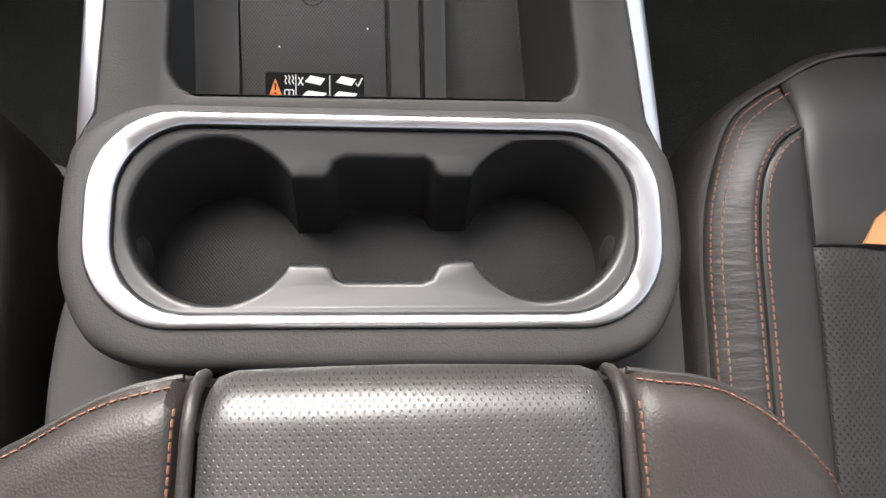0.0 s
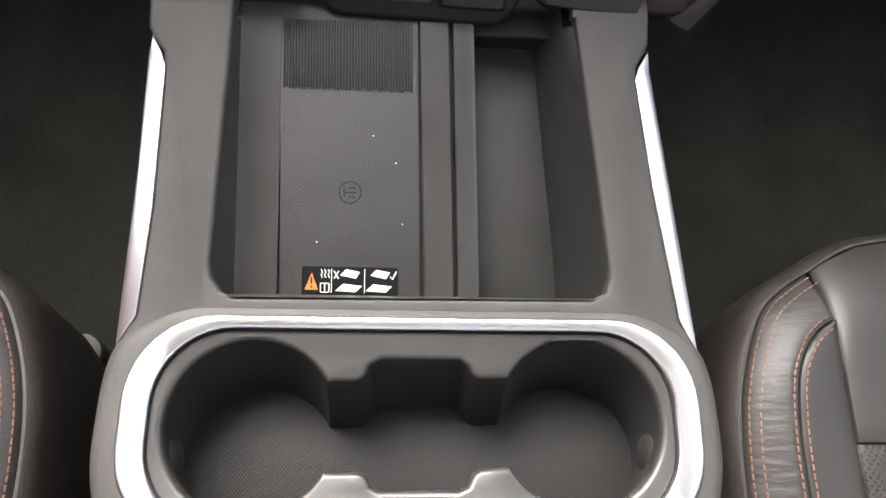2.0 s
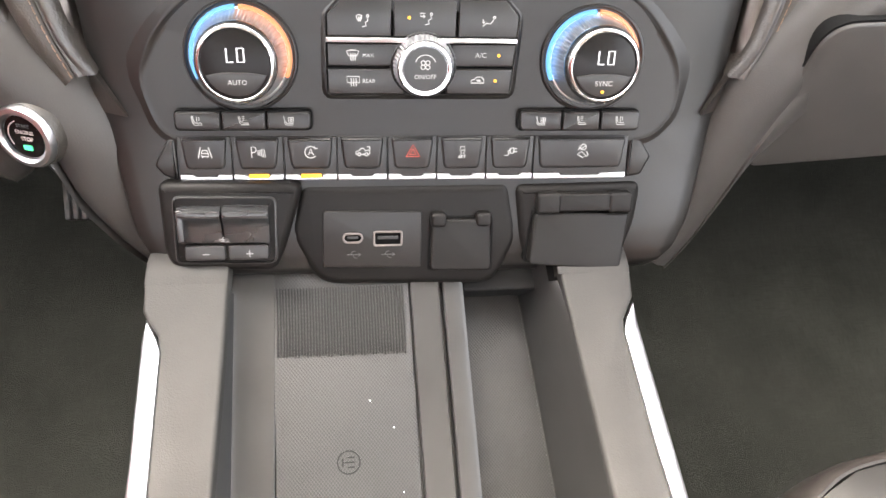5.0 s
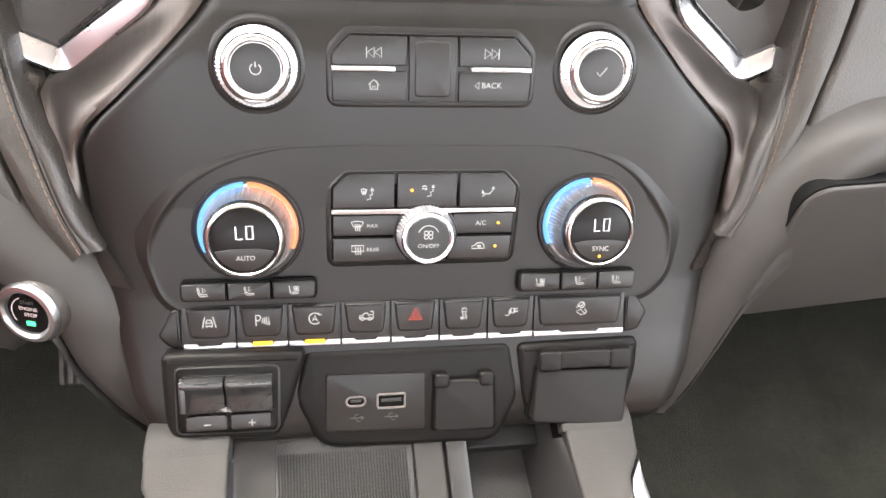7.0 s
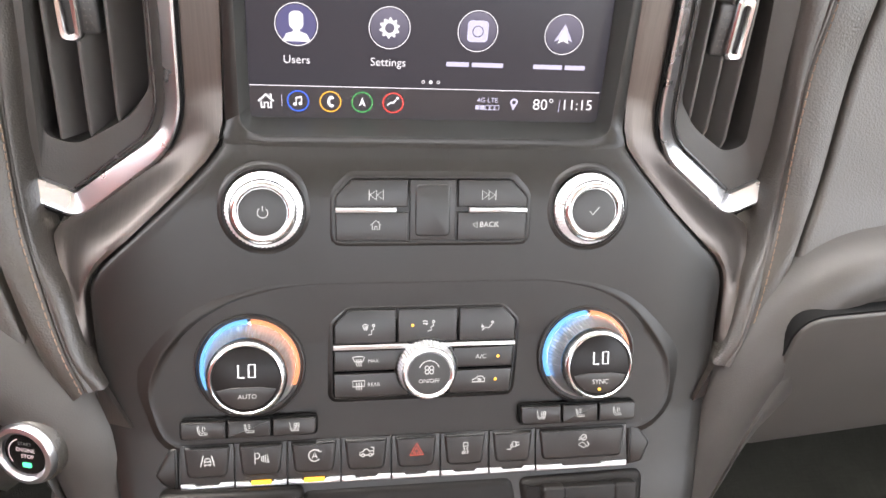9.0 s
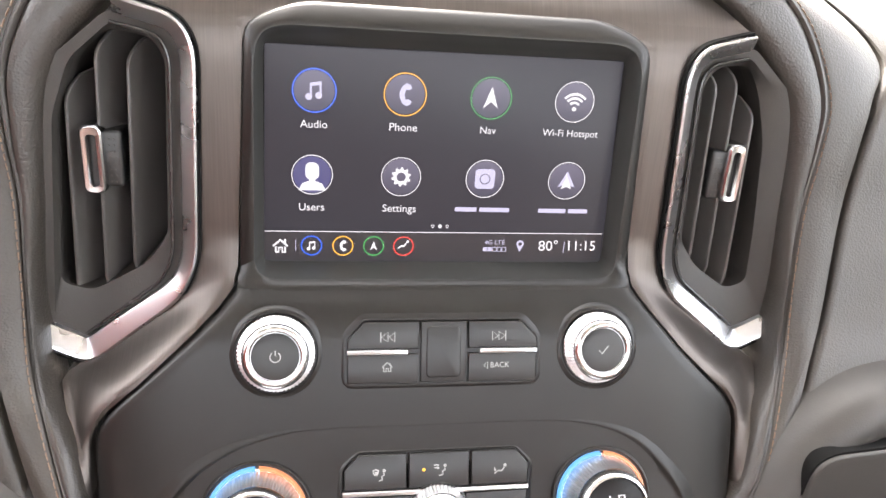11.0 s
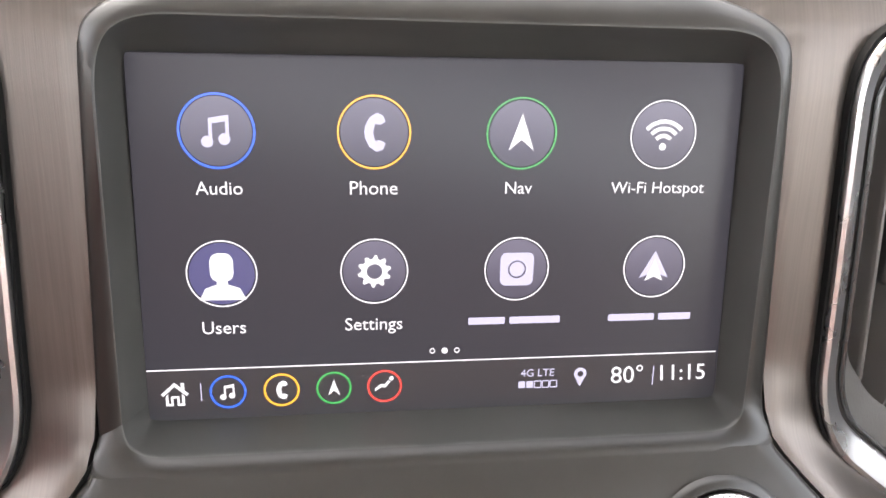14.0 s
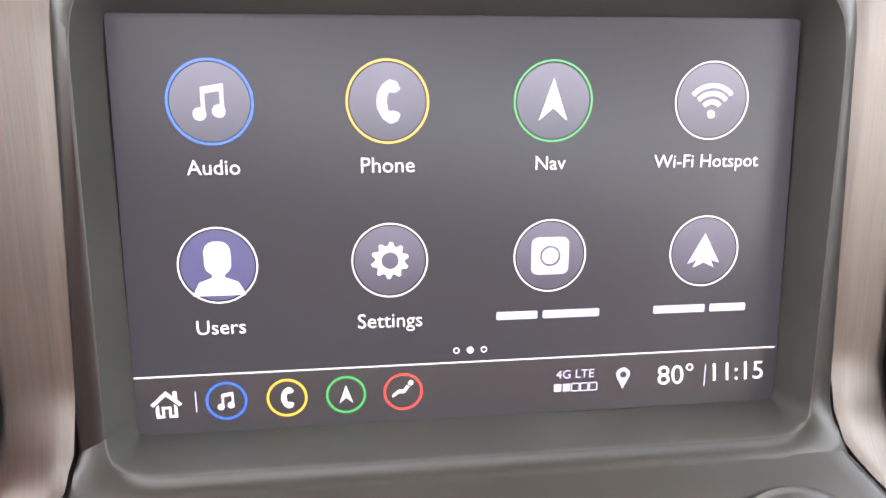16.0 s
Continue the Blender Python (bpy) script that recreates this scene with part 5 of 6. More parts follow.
# ---- row of switches ----
row = thing("switch_row", "row of black piano switches with chrome lower edges", "switch row", at=PC @ Vector((-8, 0, 0)))
US = (-122.2, -96.6, -71.6, -45.5, -20.4, 4.6, 30.0, 54.8, 105.2)
part("backing", plate(rrect(-123, -13.5, 106, 10.5, 1), -8, 0.5, 0.3), GAP, row, frame_=PC)
for i, kd in enumerate(("lane", "park", "auto_stop", "truck", "triangle", "stability", "plug", "descent")):
    a, b = US[i], US[i + 1]
    t0, t1 = 9.8 - 0.6 * i / 8, -12.0 - 1.2 * i / 8
    poly = [(a + 0.3, t1), (b - 0.3, t1), (b - 0.3, t0), (a + 0.3, t0)]
    sw = part("switch", plate(poly, -3, 3.0, 0.5), KEY, row, frame_=PC)
    w = b - a
    part("dished_cap", plate(rounded([(a + 3.6, t1 + 5.4), (b - 3.6, t1 + 5.4), (b - 1.8, t0 - 0.5), (a + 1.8, t0 - 0.5)], [3.2, 3.2, 1.6, 1.6], 4), 1.6, 4.4, 1.5), KEY, sw, frame_=PC)
    n0 = a + w * 0.3
    n1 = a + w * 0.7
    bar = [(a + 0.4, t1), (b - 0.4, t1), (b - 0.4, t1 + 2.9), (n1 + 1, t1 + 2.9), (n1, t1 + 1.7), (n0, t1 + 1.7), (n0 - 1, t1 + 2.9), (a + 0.4, t1 + 2.9)]
    part("chrome_edge", plate(bar, 0, 3.9, 0.4), CHROME, sw, "satin chrome lower edge", PC)
    if i in (1, 2):
        part("lamp", plate(rrect(n0 + 0.2, t1 + 1.0, n1 - 0.2, t1 + 3.0, 0.3), 2, 4.1, 0.3), AMBER, sw, "amber lamp", PC)
    sign(kd, sw, (a + b) / 2 + 0.3, t0 - 7.6, 4.4, 3.4 if kd != "descent" else 3.6, PC, 0.5, REDP if kd == "triangle" else None)
for pts in ([(-123, 8.5), (-123, -13), (-130.5, -9.5), (-134, -4.5), (-126.5, 8.5)], [(105.8, 8.5), (112, 7.0), (118.6, -2), (114, -12), (105.8, -13.5)]):
    part("end_cap", plate(rounded(pts, 1.5, 3), -8, 2.4, 1.6), SATIN, row, frame_=PC)

# ---- pods under the switches ----
part("left_pod", plate(rounded([(-132.5, 31), (-67, 30), (-63, 27), (-72, -2), (-78, -16.5), (-128, -14), (-132, -6)], [5, 5, 5, 8, 6, 7, 5], 4), -30, 6.6, 4.2), POD, stack, frame_=PD)
part("middle_pod", plate(rounded([(-65, 27), (43, 27), (50, -3), (36, -30), (-57, -27), (-72, 1)], [5, 5, 8, 10, 10, 8], 5), -30, -0.4, 4.6), POD, stack, frame_=PD)
part("right_pod", plate(rounded([(46, 26), (114, 27), (113, 8), (105, -22), (54, -19), (49, -2)], [5, 5, 6, 6, 6, 6], 4), -30, 2.0, 4.2), POD, stack, frame_=PD)

brake = thing("trailer_brake_controller", "dark grey trailer brake slider with two small keys", "brake controller", at=PD @ Vector((-102, 6, 8)))
shell = rounded([(-125.6, -9.6), (-78, -10.2), (-76.8, 22.8), (-124.6, 23.6)], 3, 4)
bm = bmesh.new()
loft(bm, [[(x, y, n) for x, y in p] for p, n in ((inset(shell, -1.4), 5.5), (inset(shell, -1.0), 7.4), (inset(shell, -0.2), 7.8), (shell, 6), (shell, 1))])
part("bezel", bm, SMOOTH, brake, frame_=PD)
part("backing", plate(shell, 0, 4.0, 0.2), GAP, brake, frame_=PD)
def roller(u0, u1, lift):
    prof = [(0.2, 6.0), (0.6, 9.0), (4, 9.8), (8.5, 10.0), (11.5, 10.8), (13.5, 12.6), (15.4, 13.4), (17.2, 12.8), (18.6, 10.4), (19.4, 5.0)]
    bm = bmesh.new()
    loft(bm, [[(u, v, n - d) for v, n in prof] for u, d in ((u0, 2), (u0 + 0.3, 0.3), (u0 + 0.9, 0), (u1 - 0.9, 0), (u1 - 0.3, 0.3), (u1, 2))], closed=False)
    bm.transform(Matrix.Translation((0, 0.6, lift)))
    return bm
part("slider", roller(-123.4, -102.4, 0.0), SLIDER, brake, "grey slider", PD)
part("slider", roller(-101.8, -79.4, 0.8), SLIDER, brake, "grey slider", PD)
part("end_lug", plate(rrect(-123.6, 2, -119.8, 19, 1.5), 4, 13.0, 1.2), SLIDER, brake, frame_=PD)
sign("trailer", brake, -102, 2.6, 9.9, 2.2, PD, 0.4)
for u0, u1, mk in ((-122, -101.4, [[(-1.6, 0), (1.6, 0)]]), (-100.8, -80.2, [[(-1.7, 0), (1.7, 0)], [(0, -1.7), (0, 1.7)]])):
    k = key_cap(rrect(u0, -8.8, u1, 0.0, 2.0), brake, PD, 9.2, bevel=0.8, material=SMOOTH)
    part("symbol", strokes(mk, 0.55, 9.2, (u0 + u1) / 2 + 0.4, -5.0), WHITE, k, frame_=PD)

PORT = mat("dull port metal", (0.17, 0.15, 0.14), 0.5, metal=0.5)
usb = thing("usb_module", "dark plastic panel with two usb ports", "usb panel", at=PD @ Vector((-28, -2, 0)))
part("plate", plate(rounded([(-54.6, -16.4), (-3.2, -17.8), (-2.8, 12.9), (-53.4, 14.0)], 1.5, 4), -3, 1.0, 0.5), SATIN, usb, frame_=PD)
def port(cx, cy, w, h, r, tongue):
    o, i = rrect(cx - w / 2, cy - h / 2, cx + w / 2, cy + h / 2, r, 5), rrect(cx - w / 2 + 1.1, cy - h / 2 + 1.1, cx + w / 2 - 1.1, cy + h / 2 - 1.1, max(0.4, r - 1.0), 5)
    bm = bmesh.new()
    loft(bm, [[(x, y, n) for x, y in p] for p, n in ((o, 0.5), (inset(o, 0.15), 1.9), (inset(o, 0.5), 2.1), (i, 1.9), (i, -4))], last=False)
    p_ = part("port_frame", bm, PORT, usb, "pale metal port frame", PD)
    part("port_hole", plate(i, -5, 1.1, 0.1), GAP, p_, frame_=PD)
    part("tongue", plate(rrect(cx - w * tongue, cy + h * 0.02 - 0.5, cx + w * tongue, cy + h * 0.16, 0.2), 0.8, 1.7, 0.1), SMOOTH, p_, frame_=PD)
port(-38.8, -0.6, 10.8, 6.0, 2.9, 0.26)
port(-20.6, -1.2, 15.4, 8.6, 1.6, 0.34)
DIM = mat("grey print", (0.06, 0.06, 0.06), 0.6)
sign("usb", usb, -38.4, -9.8, 1.0, 3.6, PD, 0.45, DIM)
sign("usb", usb, -20.6, -10.0, 1.0, 3.6, PD, 0.45, DIM)

def flap(name, label, poly, hinge, frame_, n):
    th = thing(name, label, "socket cover", at=frame_ @ Vector((sum(p[0] for p in poly) / len(poly), sum(p[1] for p in poly) / len(poly), n)))
    part("recess", plate(rounded(inset(poly, -1.2), 2, 3), n - 6, n - (0.6 if n < 2 else 1.6), 0.2), GAP, th, frame_=frame_)
    bm = plate(rounded(poly, 3, 4), n - 4, n + 2.4, 1.6)
    top = max(p[1] for p in poly)
    for v in bm.verts:
        if v.co.z > n - 2:
            v.co.z += (0.16 if n > 2 else 0.05) * (top - v.co.y)
    part("lid", bm, LID, th, frame_=frame_)
    (h0, h1, w, v0, v1) = hinge
    for a, b in ((h0, h0 + w), (h1 - w, h1)):
        part("hinge", plate(rrect(a, v0, b, v1, 2.2), n - 3, n + 4.4, 1.8), LID, th, frame_=frame_)
    return th
flap("power_socket_cover", "dark plastic hinged power socket cover", [(1.4, -18.8), (34.2, -19.6), (33.6, 8.5), (2.2, 9.0)], (1.6, 33.6, 8.2, 5.0, 12.6), PD, 0.6)
flap("outlet_cover", "large dark plastic hinged outlet cover", [(52.8, -14.6), (102.4, -19.2), (107.0, 12), (56, 13)], (56.4, 107.6, 12.6, 12.0, 23.2), PD, 4.0)
part("hinge_bar", plate(rrect(68, 13.2, 96, 22.6, 1.2), 0, 7.4, 1.0), LID, stack, frame_=PD)

# ---- start button ----
PSTART = STACK @ Matrix.Translation((-189.5, 373, -183.5)) @ Matrix.Rotation(radians(78), 4, "X") @ Matrix.Rotation(radians(-20), 4, "Y")
start = thing("start_button", "chrome ringed black engine start button with a green lamp", "start button", at=PSTART.translation)
part("collar", lathe(bmesh.new(), [(17.0, -6), (16.6, -1.5), (16, -0.6), (15, -1)], 0, 0, 64), DASHSKIN, start, frame_=PSTART)
part("ring", lathe(bmesh.new(), [(15.8, -2), (15.6, 1.2), (14.6, 2.8), (12.6, 3.2), (11.2, 2.0), (11.0, 0.5)], 0, 0, 64), CHROME, start, "polished chrome ring", PSTART)
face = part("face", lathe(bmesh.new(), [(11.0, 0.2), (10.6, 0.9), (0.01, 1.2)], 0, 0, 48), GLOSS, start, "gloss black face", PSTART)
PALE = mat("pale print", (0.5, 0.42, 0.42), 0.5)
words("ENGINE", face, 9.5, 0.8, 2.4, 1.25, PSTART, PALE)
words("START", face, 7.0, 0.8, 5.6, 1.2, PSTART, DIM)
words("STOP", face, 6.6, 1.4, -0.9, 1.25, PSTART, PALE)
part("arc", strokes([arcline(0, 0, 8.2, 110, 215, 12)], 0.5, 1.2), PALE, face, frame_=PSTART)
part("lamp", plate(rrect(-1.6, -6.6, 2.8, -4.2, 0.4), 0.8, 1.7, 0.2), GREEN, face, "green lamp", PSTART)

# ---- display contents ----
def lit(name, color, k=1.0):
    return mat(name, (0.01, 0.01, 0.012), 0.35, emit=(color, k * GLOW))


L_WHITE, L_GREY = lit("lit white", (0.60, 0.60, 0.67), 1.0), lit("lit grey violet", (0.40, 0.39, 0.56), 1.0)
L_DISC = lit("lit slate disc", (0.100, 0.098, 0.190))
tg = L_DISC.node_tree
gc, gs, gr = tg.nodes.new("ShaderNodeTexCoord"), tg.nodes.new("ShaderNodeSeparateXYZ"), tg.nodes.new("ShaderNodeValToRGB")
gr.color_ramp.elements[0].color, gr.color_ramp.elements[1].color = (0.026, 0.025, 0.050, 1), (0.090, 0.085, 0.135, 1)
tg.links.new(gc.outputs["Generated"], gs.inputs[0])
tg.links.new(gs.outputs["Z"], gr.inputs[0])
tg.links.new(gr.outputs[0], tg.nodes["Principled BSDF"].inputs["Emission Color"])
L_NAVY = lit("lit navy disc", (0.042, 0.042, 0.140))
L_BLUE, L_GOLD, L_GREEN, L_RED = lit("lit blue", (0.010, 0.105, 0.78)), lit("lit gold", (0.80, 0.38, 0.03)), lit("lit green", (0.025, 0.32, 0.07)), lit("lit red", (0.72, 0.045, 0.035))
L_BAR = lit("lit dark bar", (0.010, 0.010, 0.013))


def ring_(cx, cy, r, w, n):
    bm = bmesh.new()
    o, i = [(cx + r * math.cos(a), cy + r * math.sin(a)) for a in np.linspace(0, 2 * math.pi, 49)[:-1]], [(cx + (r - w) * math.cos(a), cy + (r - w) * math.sin(a)) for a in np.linspace(0, 2 * math.pi, 49)[:-1]]
    loft(bm, [[(x, y, m) for x, y in p] for p, m in ((o, n - 0.1), (o, n + 0.06), (i, n + 0.06), (i, n - 0.1))])
    return bm


def shapes(polys, n, cx=0, cy=0, k=1.0):
    bm = bmesh.new()
    for j, p in enumerate(polys):
        loft(bm, [[(cx + x * k, cy + y * k, m) for x, y in p] for m in (n - 0.05, n + 0.05 + 0.004 * j)], first=True, last=True)
    return bm


def circle(cx, cy, r, k=28):
    return [(cx + r * math.cos(2 * math.pi * i / k), cy + r * math.sin(2 * math.pi * i / k)) for i in range(k)]


def gear():
    pts = []
    for i in range(40):
        a = 2 * math.pi * i / 40
        r = 1.0 if i % 4 in (1, 2) else 0.78
        pts.append((r * math.cos(a), r * math.sin(a)))
    return pts


NOTE = [[(-0.45, 0.75), (0.7, 0.95), (0.7, 0.6), (-0.45, 0.4)], [(-0.45, 0.75), (-0.25, 0.75), (-0.25, -0.55), (-0.45, -0.55)], [(0.5, 0.9), (0.7, 0.9), (0.7, -0.4), (0.5, -0.4)], circle(-0.55, -0.6, 0.34), circle(0.42, -0.45, 0.34)]
HANDSET = [[(0.1, 1.0), (0.45, 0.88), (0.58, 0.55), (0.34, 0.4), (0.04, 0.42), (-0.06, 0.0), (0.04, -0.42), (0.34, -0.4), (0.58, -0.55), (0.45, -0.88), (0.1, -1.0), (-0.26, -0.75), (-0.48, -0.32), (-0.52, 0.0), (-0.48, 0.32), (-0.26, 0.75)]]
ARROW = [[(0, 1.0), (0.65, -0.85), (0, -0.3)], [(0, 1.0), (0, -0.3), (-0.65, -0.85)]]
BUST = [rrect(-0.42, -0.25, 0.42, 0.85, 0.34, 5), [(-0.85, -0.95), (0.85, -0.95), (0.62, -0.5), (0.2, -0.35), (0.2, -0.1), (-0.2, -0.1), (-0.2, -0.35), (-0.62, -0.5)]]
HOME = [[(-1, 0.02), (0, 0.95), (1, 0.02), (0.82, -0.14), (0, 0.62), (-0.82, -0.14)], [(-0.68, -0.16), (-0.68, -0.92), (-0.48, -0.92), (-0.48, 0.02)], [(0.48, 0.02), (0.48, -0.92), (0.68, -0.92), (0.68, -0.16)], [(-0.68, -0.92), (-0.2, -0.92), (-0.2, -0.74), (-0.68, -0.74)], [(0.2, -0.92), (0.68, -0.92), (0.68, -0.74), (0.2, -0.74)], [(-0.3, -0.92), (-0.3, -0.25), (-0.14, -0.25), (-0.14, -0.92)], [(0.14, -0.92), (0.14, -0.25), (0.3, -0.25), (0.3, -0.92)], [(-0.3, -0.3), (-0.3, -0.14), (0.3, -0.14), (0.3, -0.3)], [(0.45, 0.9), (0.7, 0.9), (0.7, 0.2), (0.45, 0.45)]]
SITTER = [[(-1, -0.55), (-0.35, -0.1), (0.1, -0.15), (0.6, 0.5), (0.35, 0.65), (0.0, 0.2), (-0.4, 0.25), (-1, -0.25)], circle(0.7, 0.85, 0.24)]
COLS, ROW1, ROW2 = (-63.4, -21.4, 20.1, 62.2), 38.5, -1.0
for i, (kind, txt, w) in enumerate((("audio", "Audio", 12.4), ("phone", "Phone", 13.2), ("nav", "Nav", 7.8), ("hotspot", "Wi-Fi Hotspot", 28.6))):
    cx = COLS[i] + (0.4, 0.1, -0.2, -0.6)[i]
    icon = part("menu_icon", shapes([circle(0, 0, 9.2, 48)], 0.12, cx, ROW1), L_DISC, display, "round lit icon on the screen", PS)
    part("icon_ring", ring_(cx, ROW1, 10.1 if i < 3 else 9.9, (0.6, 0.5, 0.45, 0.35)[i], 0.2), (L_BLUE, L_GOLD, L_GREEN, L_WHITE)[i], icon, frame_=PS)
    if i == 3:
        bm = strokes([arcline(0, 0, r, 42, 138, 12) for r in (2.9, 5.0, 7.0)], 1.15, 0.25, cx, ROW1 - 3.2)
        part("glyph", bm, L_WHITE, icon, frame_=PS)
        part("glyph", shapes([circle(0, 0, 1.05)], 0.26, cx, ROW1 - 3.4), L_WHITE, icon, frame_=PS)
    else:
        part("glyph", shapes((NOTE, HANDSET, ARROW)[i], 0.26, cx, ROW1, (4.6, 5.3, 5.6)[i]), L_GREY if i < 2 else L_WHITE, icon, frame_=PS)
    words(txt, display, w, cx - 0.2, 23.0, 0.22, PS, L_WHITE, "caption")
for i, (txt, w) in enumerate((("Users", 12.0), ("Settings", 16.6), ("", 28.0), ("", 26.4))):
    cx = COLS[i] + (-0.4, 0.0, 0.2, 0.5)[i]
    icon = part("menu_icon", shapes([circle(0, 0, 8.9, 48)], 0.12, cx, ROW2), L_NAVY if i == 0 else L_DISC, display, "round lit icon on the screen", PS)
    part("icon_ring", ring_(cx, ROW2, 9.7, 0.38, 0.2), L_WHITE, icon, frame_=PS)
    if i == 0:
        part("glyph", shapes(BUST, 0.26, cx, ROW2 - 0.4, 7.6), L_WHITE, icon, "plain white user shape", PS)
    elif i == 1:
        o = [(cx + x * 4.8, ROW2 + y * 4.8) for x, y in gear()]
        bm = bmesh.new()
        loft(bm, [[(x, y, m) for x, y in p] for p, m in ((o, 0.1), (o, 0.3), ([(cx + 2.2 * math.cos(2 * math.pi * j / 40), ROW2 + 2.2 * math.sin(2 * math.pi * j / 40)) for j in range(40)], 0.3))])
        part("glyph", bm, L_WHITE, icon, frame_=PS)
    elif i == 2:
        part("glyph", shapes([rrect(-5.0, -5.0, 5.0, 5.0, 1.8, 5)], 0.26, cx, ROW2), L_GREY, icon, "plain pale rounded square", PS)
        part("glyph_ring", ring_(cx, ROW2, 2.7, 0.45, 0.42), L_DISC, icon, frame_=PS)
    else:
        part("glyph", shapes([[(-4.6, -3.4), (0, 5.0), (4.6, -3.4), (0, -1.6)]], 0.22, cx, ROW2), L_GREY, icon, frame_=PS)
        part("glyph", shapes([[(-2.9, -4.4), (0, 2.2), (2.9, -4.4), (0, -3.0)]], 0.34, cx, ROW2), L_WHITE, icon, frame_=PS)
    if txt:
        words(txt, display, w, cx - 0.2, -17.1, 0.22, PS, L_WHITE, "caption")
    else:
        split = 0.42 if i == 2 else 0.58
        for b0, b1 in ((-w / 2, -w / 2 + w * split - 0.7), (-w / 2 + w * split + 0.7, w / 2)):
            part("caption_bar", shapes([rrect(b0, -1.1, b1, 1.1, 0.4)], 0.22, cx, -16.9), L_GREY, display, "plain pale bar", PS)
part("bar_panel", shapes([[(-86.6, -45.2), (87.0, -45.0), (86.0, -29.6), (-86.2, -29.8)]], 0.08), L_BAR, display, frame_=PS)
part("divider", shapes([[(-86.2, -29.65), (85.8, -29.35), (85.8, -28.95), (-86.2, -29.25)]], 0.2), L_WHITE, display, frame_=PS)
for x, full in ((-4.3, False), (-0.6, True), (3.1, False)):
    part("page_dot", shapes([circle(0, 0, 0.95)], 0.2, x, -26.0) if full else ring_(x, -26.0, 0.85, 0.3, 0.2), L_WHITE, display, frame_=PS)
part("home_glyph", shapes(HOME, 0.25, -78.9, -37.0, 3.9), L_WHITE, display, frame_=PS)
for cx, m, g, k in ((-64.0, L_BLUE, NOTE, 2.6), (-48.7, L_GOLD, HANDSET, 3.0), (-33.5, L_GREEN, ARROW, 2.7), (-18.5, L_RED, SITTER, 2.9)):
    r = part("short_icon", ring_(cx, -36.8, 5.2, 0.6, 0.2), m, display, frame_=PS)
    part("glyph", shapes(g, 0.26, cx, -36.8, k), L_WHITE, r, frame_=PS)
for x, h in ((-71.6, 2.8), (65.8, 3.2)):
    part("bar_line", shapes([[(x - 0.15, -36.6 - h), (x + 0.15, -36.6 - h), (x + 0.15, -36.6 + h), (x - 0.15, -36.6 + h)]], 0.2), L_GREY, display, frame_=PS)
words("4G LTE", display, 10.6, 28.4, -34.4, 0.22, PS, L_GREY, "caption")
for i in range(5):
    x = 23.6 + 2.5 * i
    sq = rrect(x - 1.05, -39.2, x + 1.05, -37.0, 0.1, 1)
    if i < 2:
        part("signal_block", shapes([sq], 0.2), L_GREY, display, frame_=PS)
    else:
        part("signal_block", strokes([sq + [sq[0]]], 0.3, 0.2), L_GREY, display, frame_=PS)
PIN = [circle(0, 0.35, 0.62, 24), [(-0.55, 0.1), (0.55, 0.1), (0, -1.0)]]
pin = part("pin_glyph", shapes(PIN, 0.22, 42.0, -36.2, 3.2), L_GREY, display, frame_=PS)
part("pin_eye", shapes([circle(0, 0, 0.9)], 0.34, 42.0, -35.1), L_BAR, pin, frame_=PS)
words("80\u00b0", display, 10.4, 57.2, -36.3, 0.22, PS, L_WHITE, "caption", -0.07)
words("11:15", display, 14.8, 75.6, -36.1, 0.22, PS, L_WHITE, "caption", -0.09)

# ---- label and mark on the charging mat ----
label = thing("warning_label", "black printed warning label with white pictograms and an orange triangle", "label", at=PFLOOR @ Vector((-42.5, 0.5, 0)))
part("sheet", plate(rrect(-67.2, -7.4, -17.6, 7.4, 1.2), 0.2, 0.62, 0.1), GAP, label, frame_=PFLOOR)
tri_ = part("triangle", shapes([[(-67.2 + 1.6, -4.6), (-57.6 - 1.2, -4.6), (-62.2, 4.2)]], 0.7), ORANGE, label, "orange triangle", PFLOOR)
part("mark", shapes([rrect(-62.7, -1.6, -61.7, 2.0, 0.3), rrect(-62.7, -3.6, -61.7, -2.5, 0.3)], 0.8), BLACK, tri_, frame_=PFLOOR)
part("pictogram", strokes([[(x, 6), (x + 0.8, 4.6), (x, 3.2), (x + 0.8, 1.6)] for x in (-57.4, -55.6, -53.8)], 0.5, 0.65), PRINT, label, frame_=PFLOOR)
part("pictogram", strokes([rrect(-57.6, -5.8, -53.2, -1.2, 0.5, 2) + [rrect(-57.6, -5.8, -53.2, -1.2, 0.5, 2)[0]], [(-55.4, -5.4), (-55.4, -1.6)]], 0.5, 0.65), PRINT, label, frame_=PFLOOR)
for x in (-52.0, -35.0):
    part("rule", shapes([[(x - 0.2, -6), (x + 0.2, -6), (x + 0.2, 6.4), (x - 0.2, 6.4)]], 0.68), PRINT, label, frame_=PFLOOR)
part("cross", strokes([[(-50.8, 5.2), (-48.4, 1.2)], [(-48.4, 5.2), (-50.8, 1.2)]], 0.6, 0.65), PRINT, label, frame_=PFLOOR)
part("tick", strokes([[(-21.8, 2.8), (-20.8, 1.2), (-18.6, 5.4)]], 0.7, 0.66), PRINT, label, frame_=PFLOOR)
for x in (0, 15.6):
    part("phone_print", shapes([[(-47.6 + x, 3.0), (-44.6 + x, 6.2), (-37.4 + x, 4.8), (-39.6 + x, 1.4)]], 0.68), PRINT, label, frame_=PFLOOR)
    part("mat_print", shapes([[(-50 + x, -5.0), (-46 + x, -1.4), (-36.4 + x, -2.4), (-39.6 + x, -5.6)]], 0.68), PRINT, label, frame_=PFLOOR)
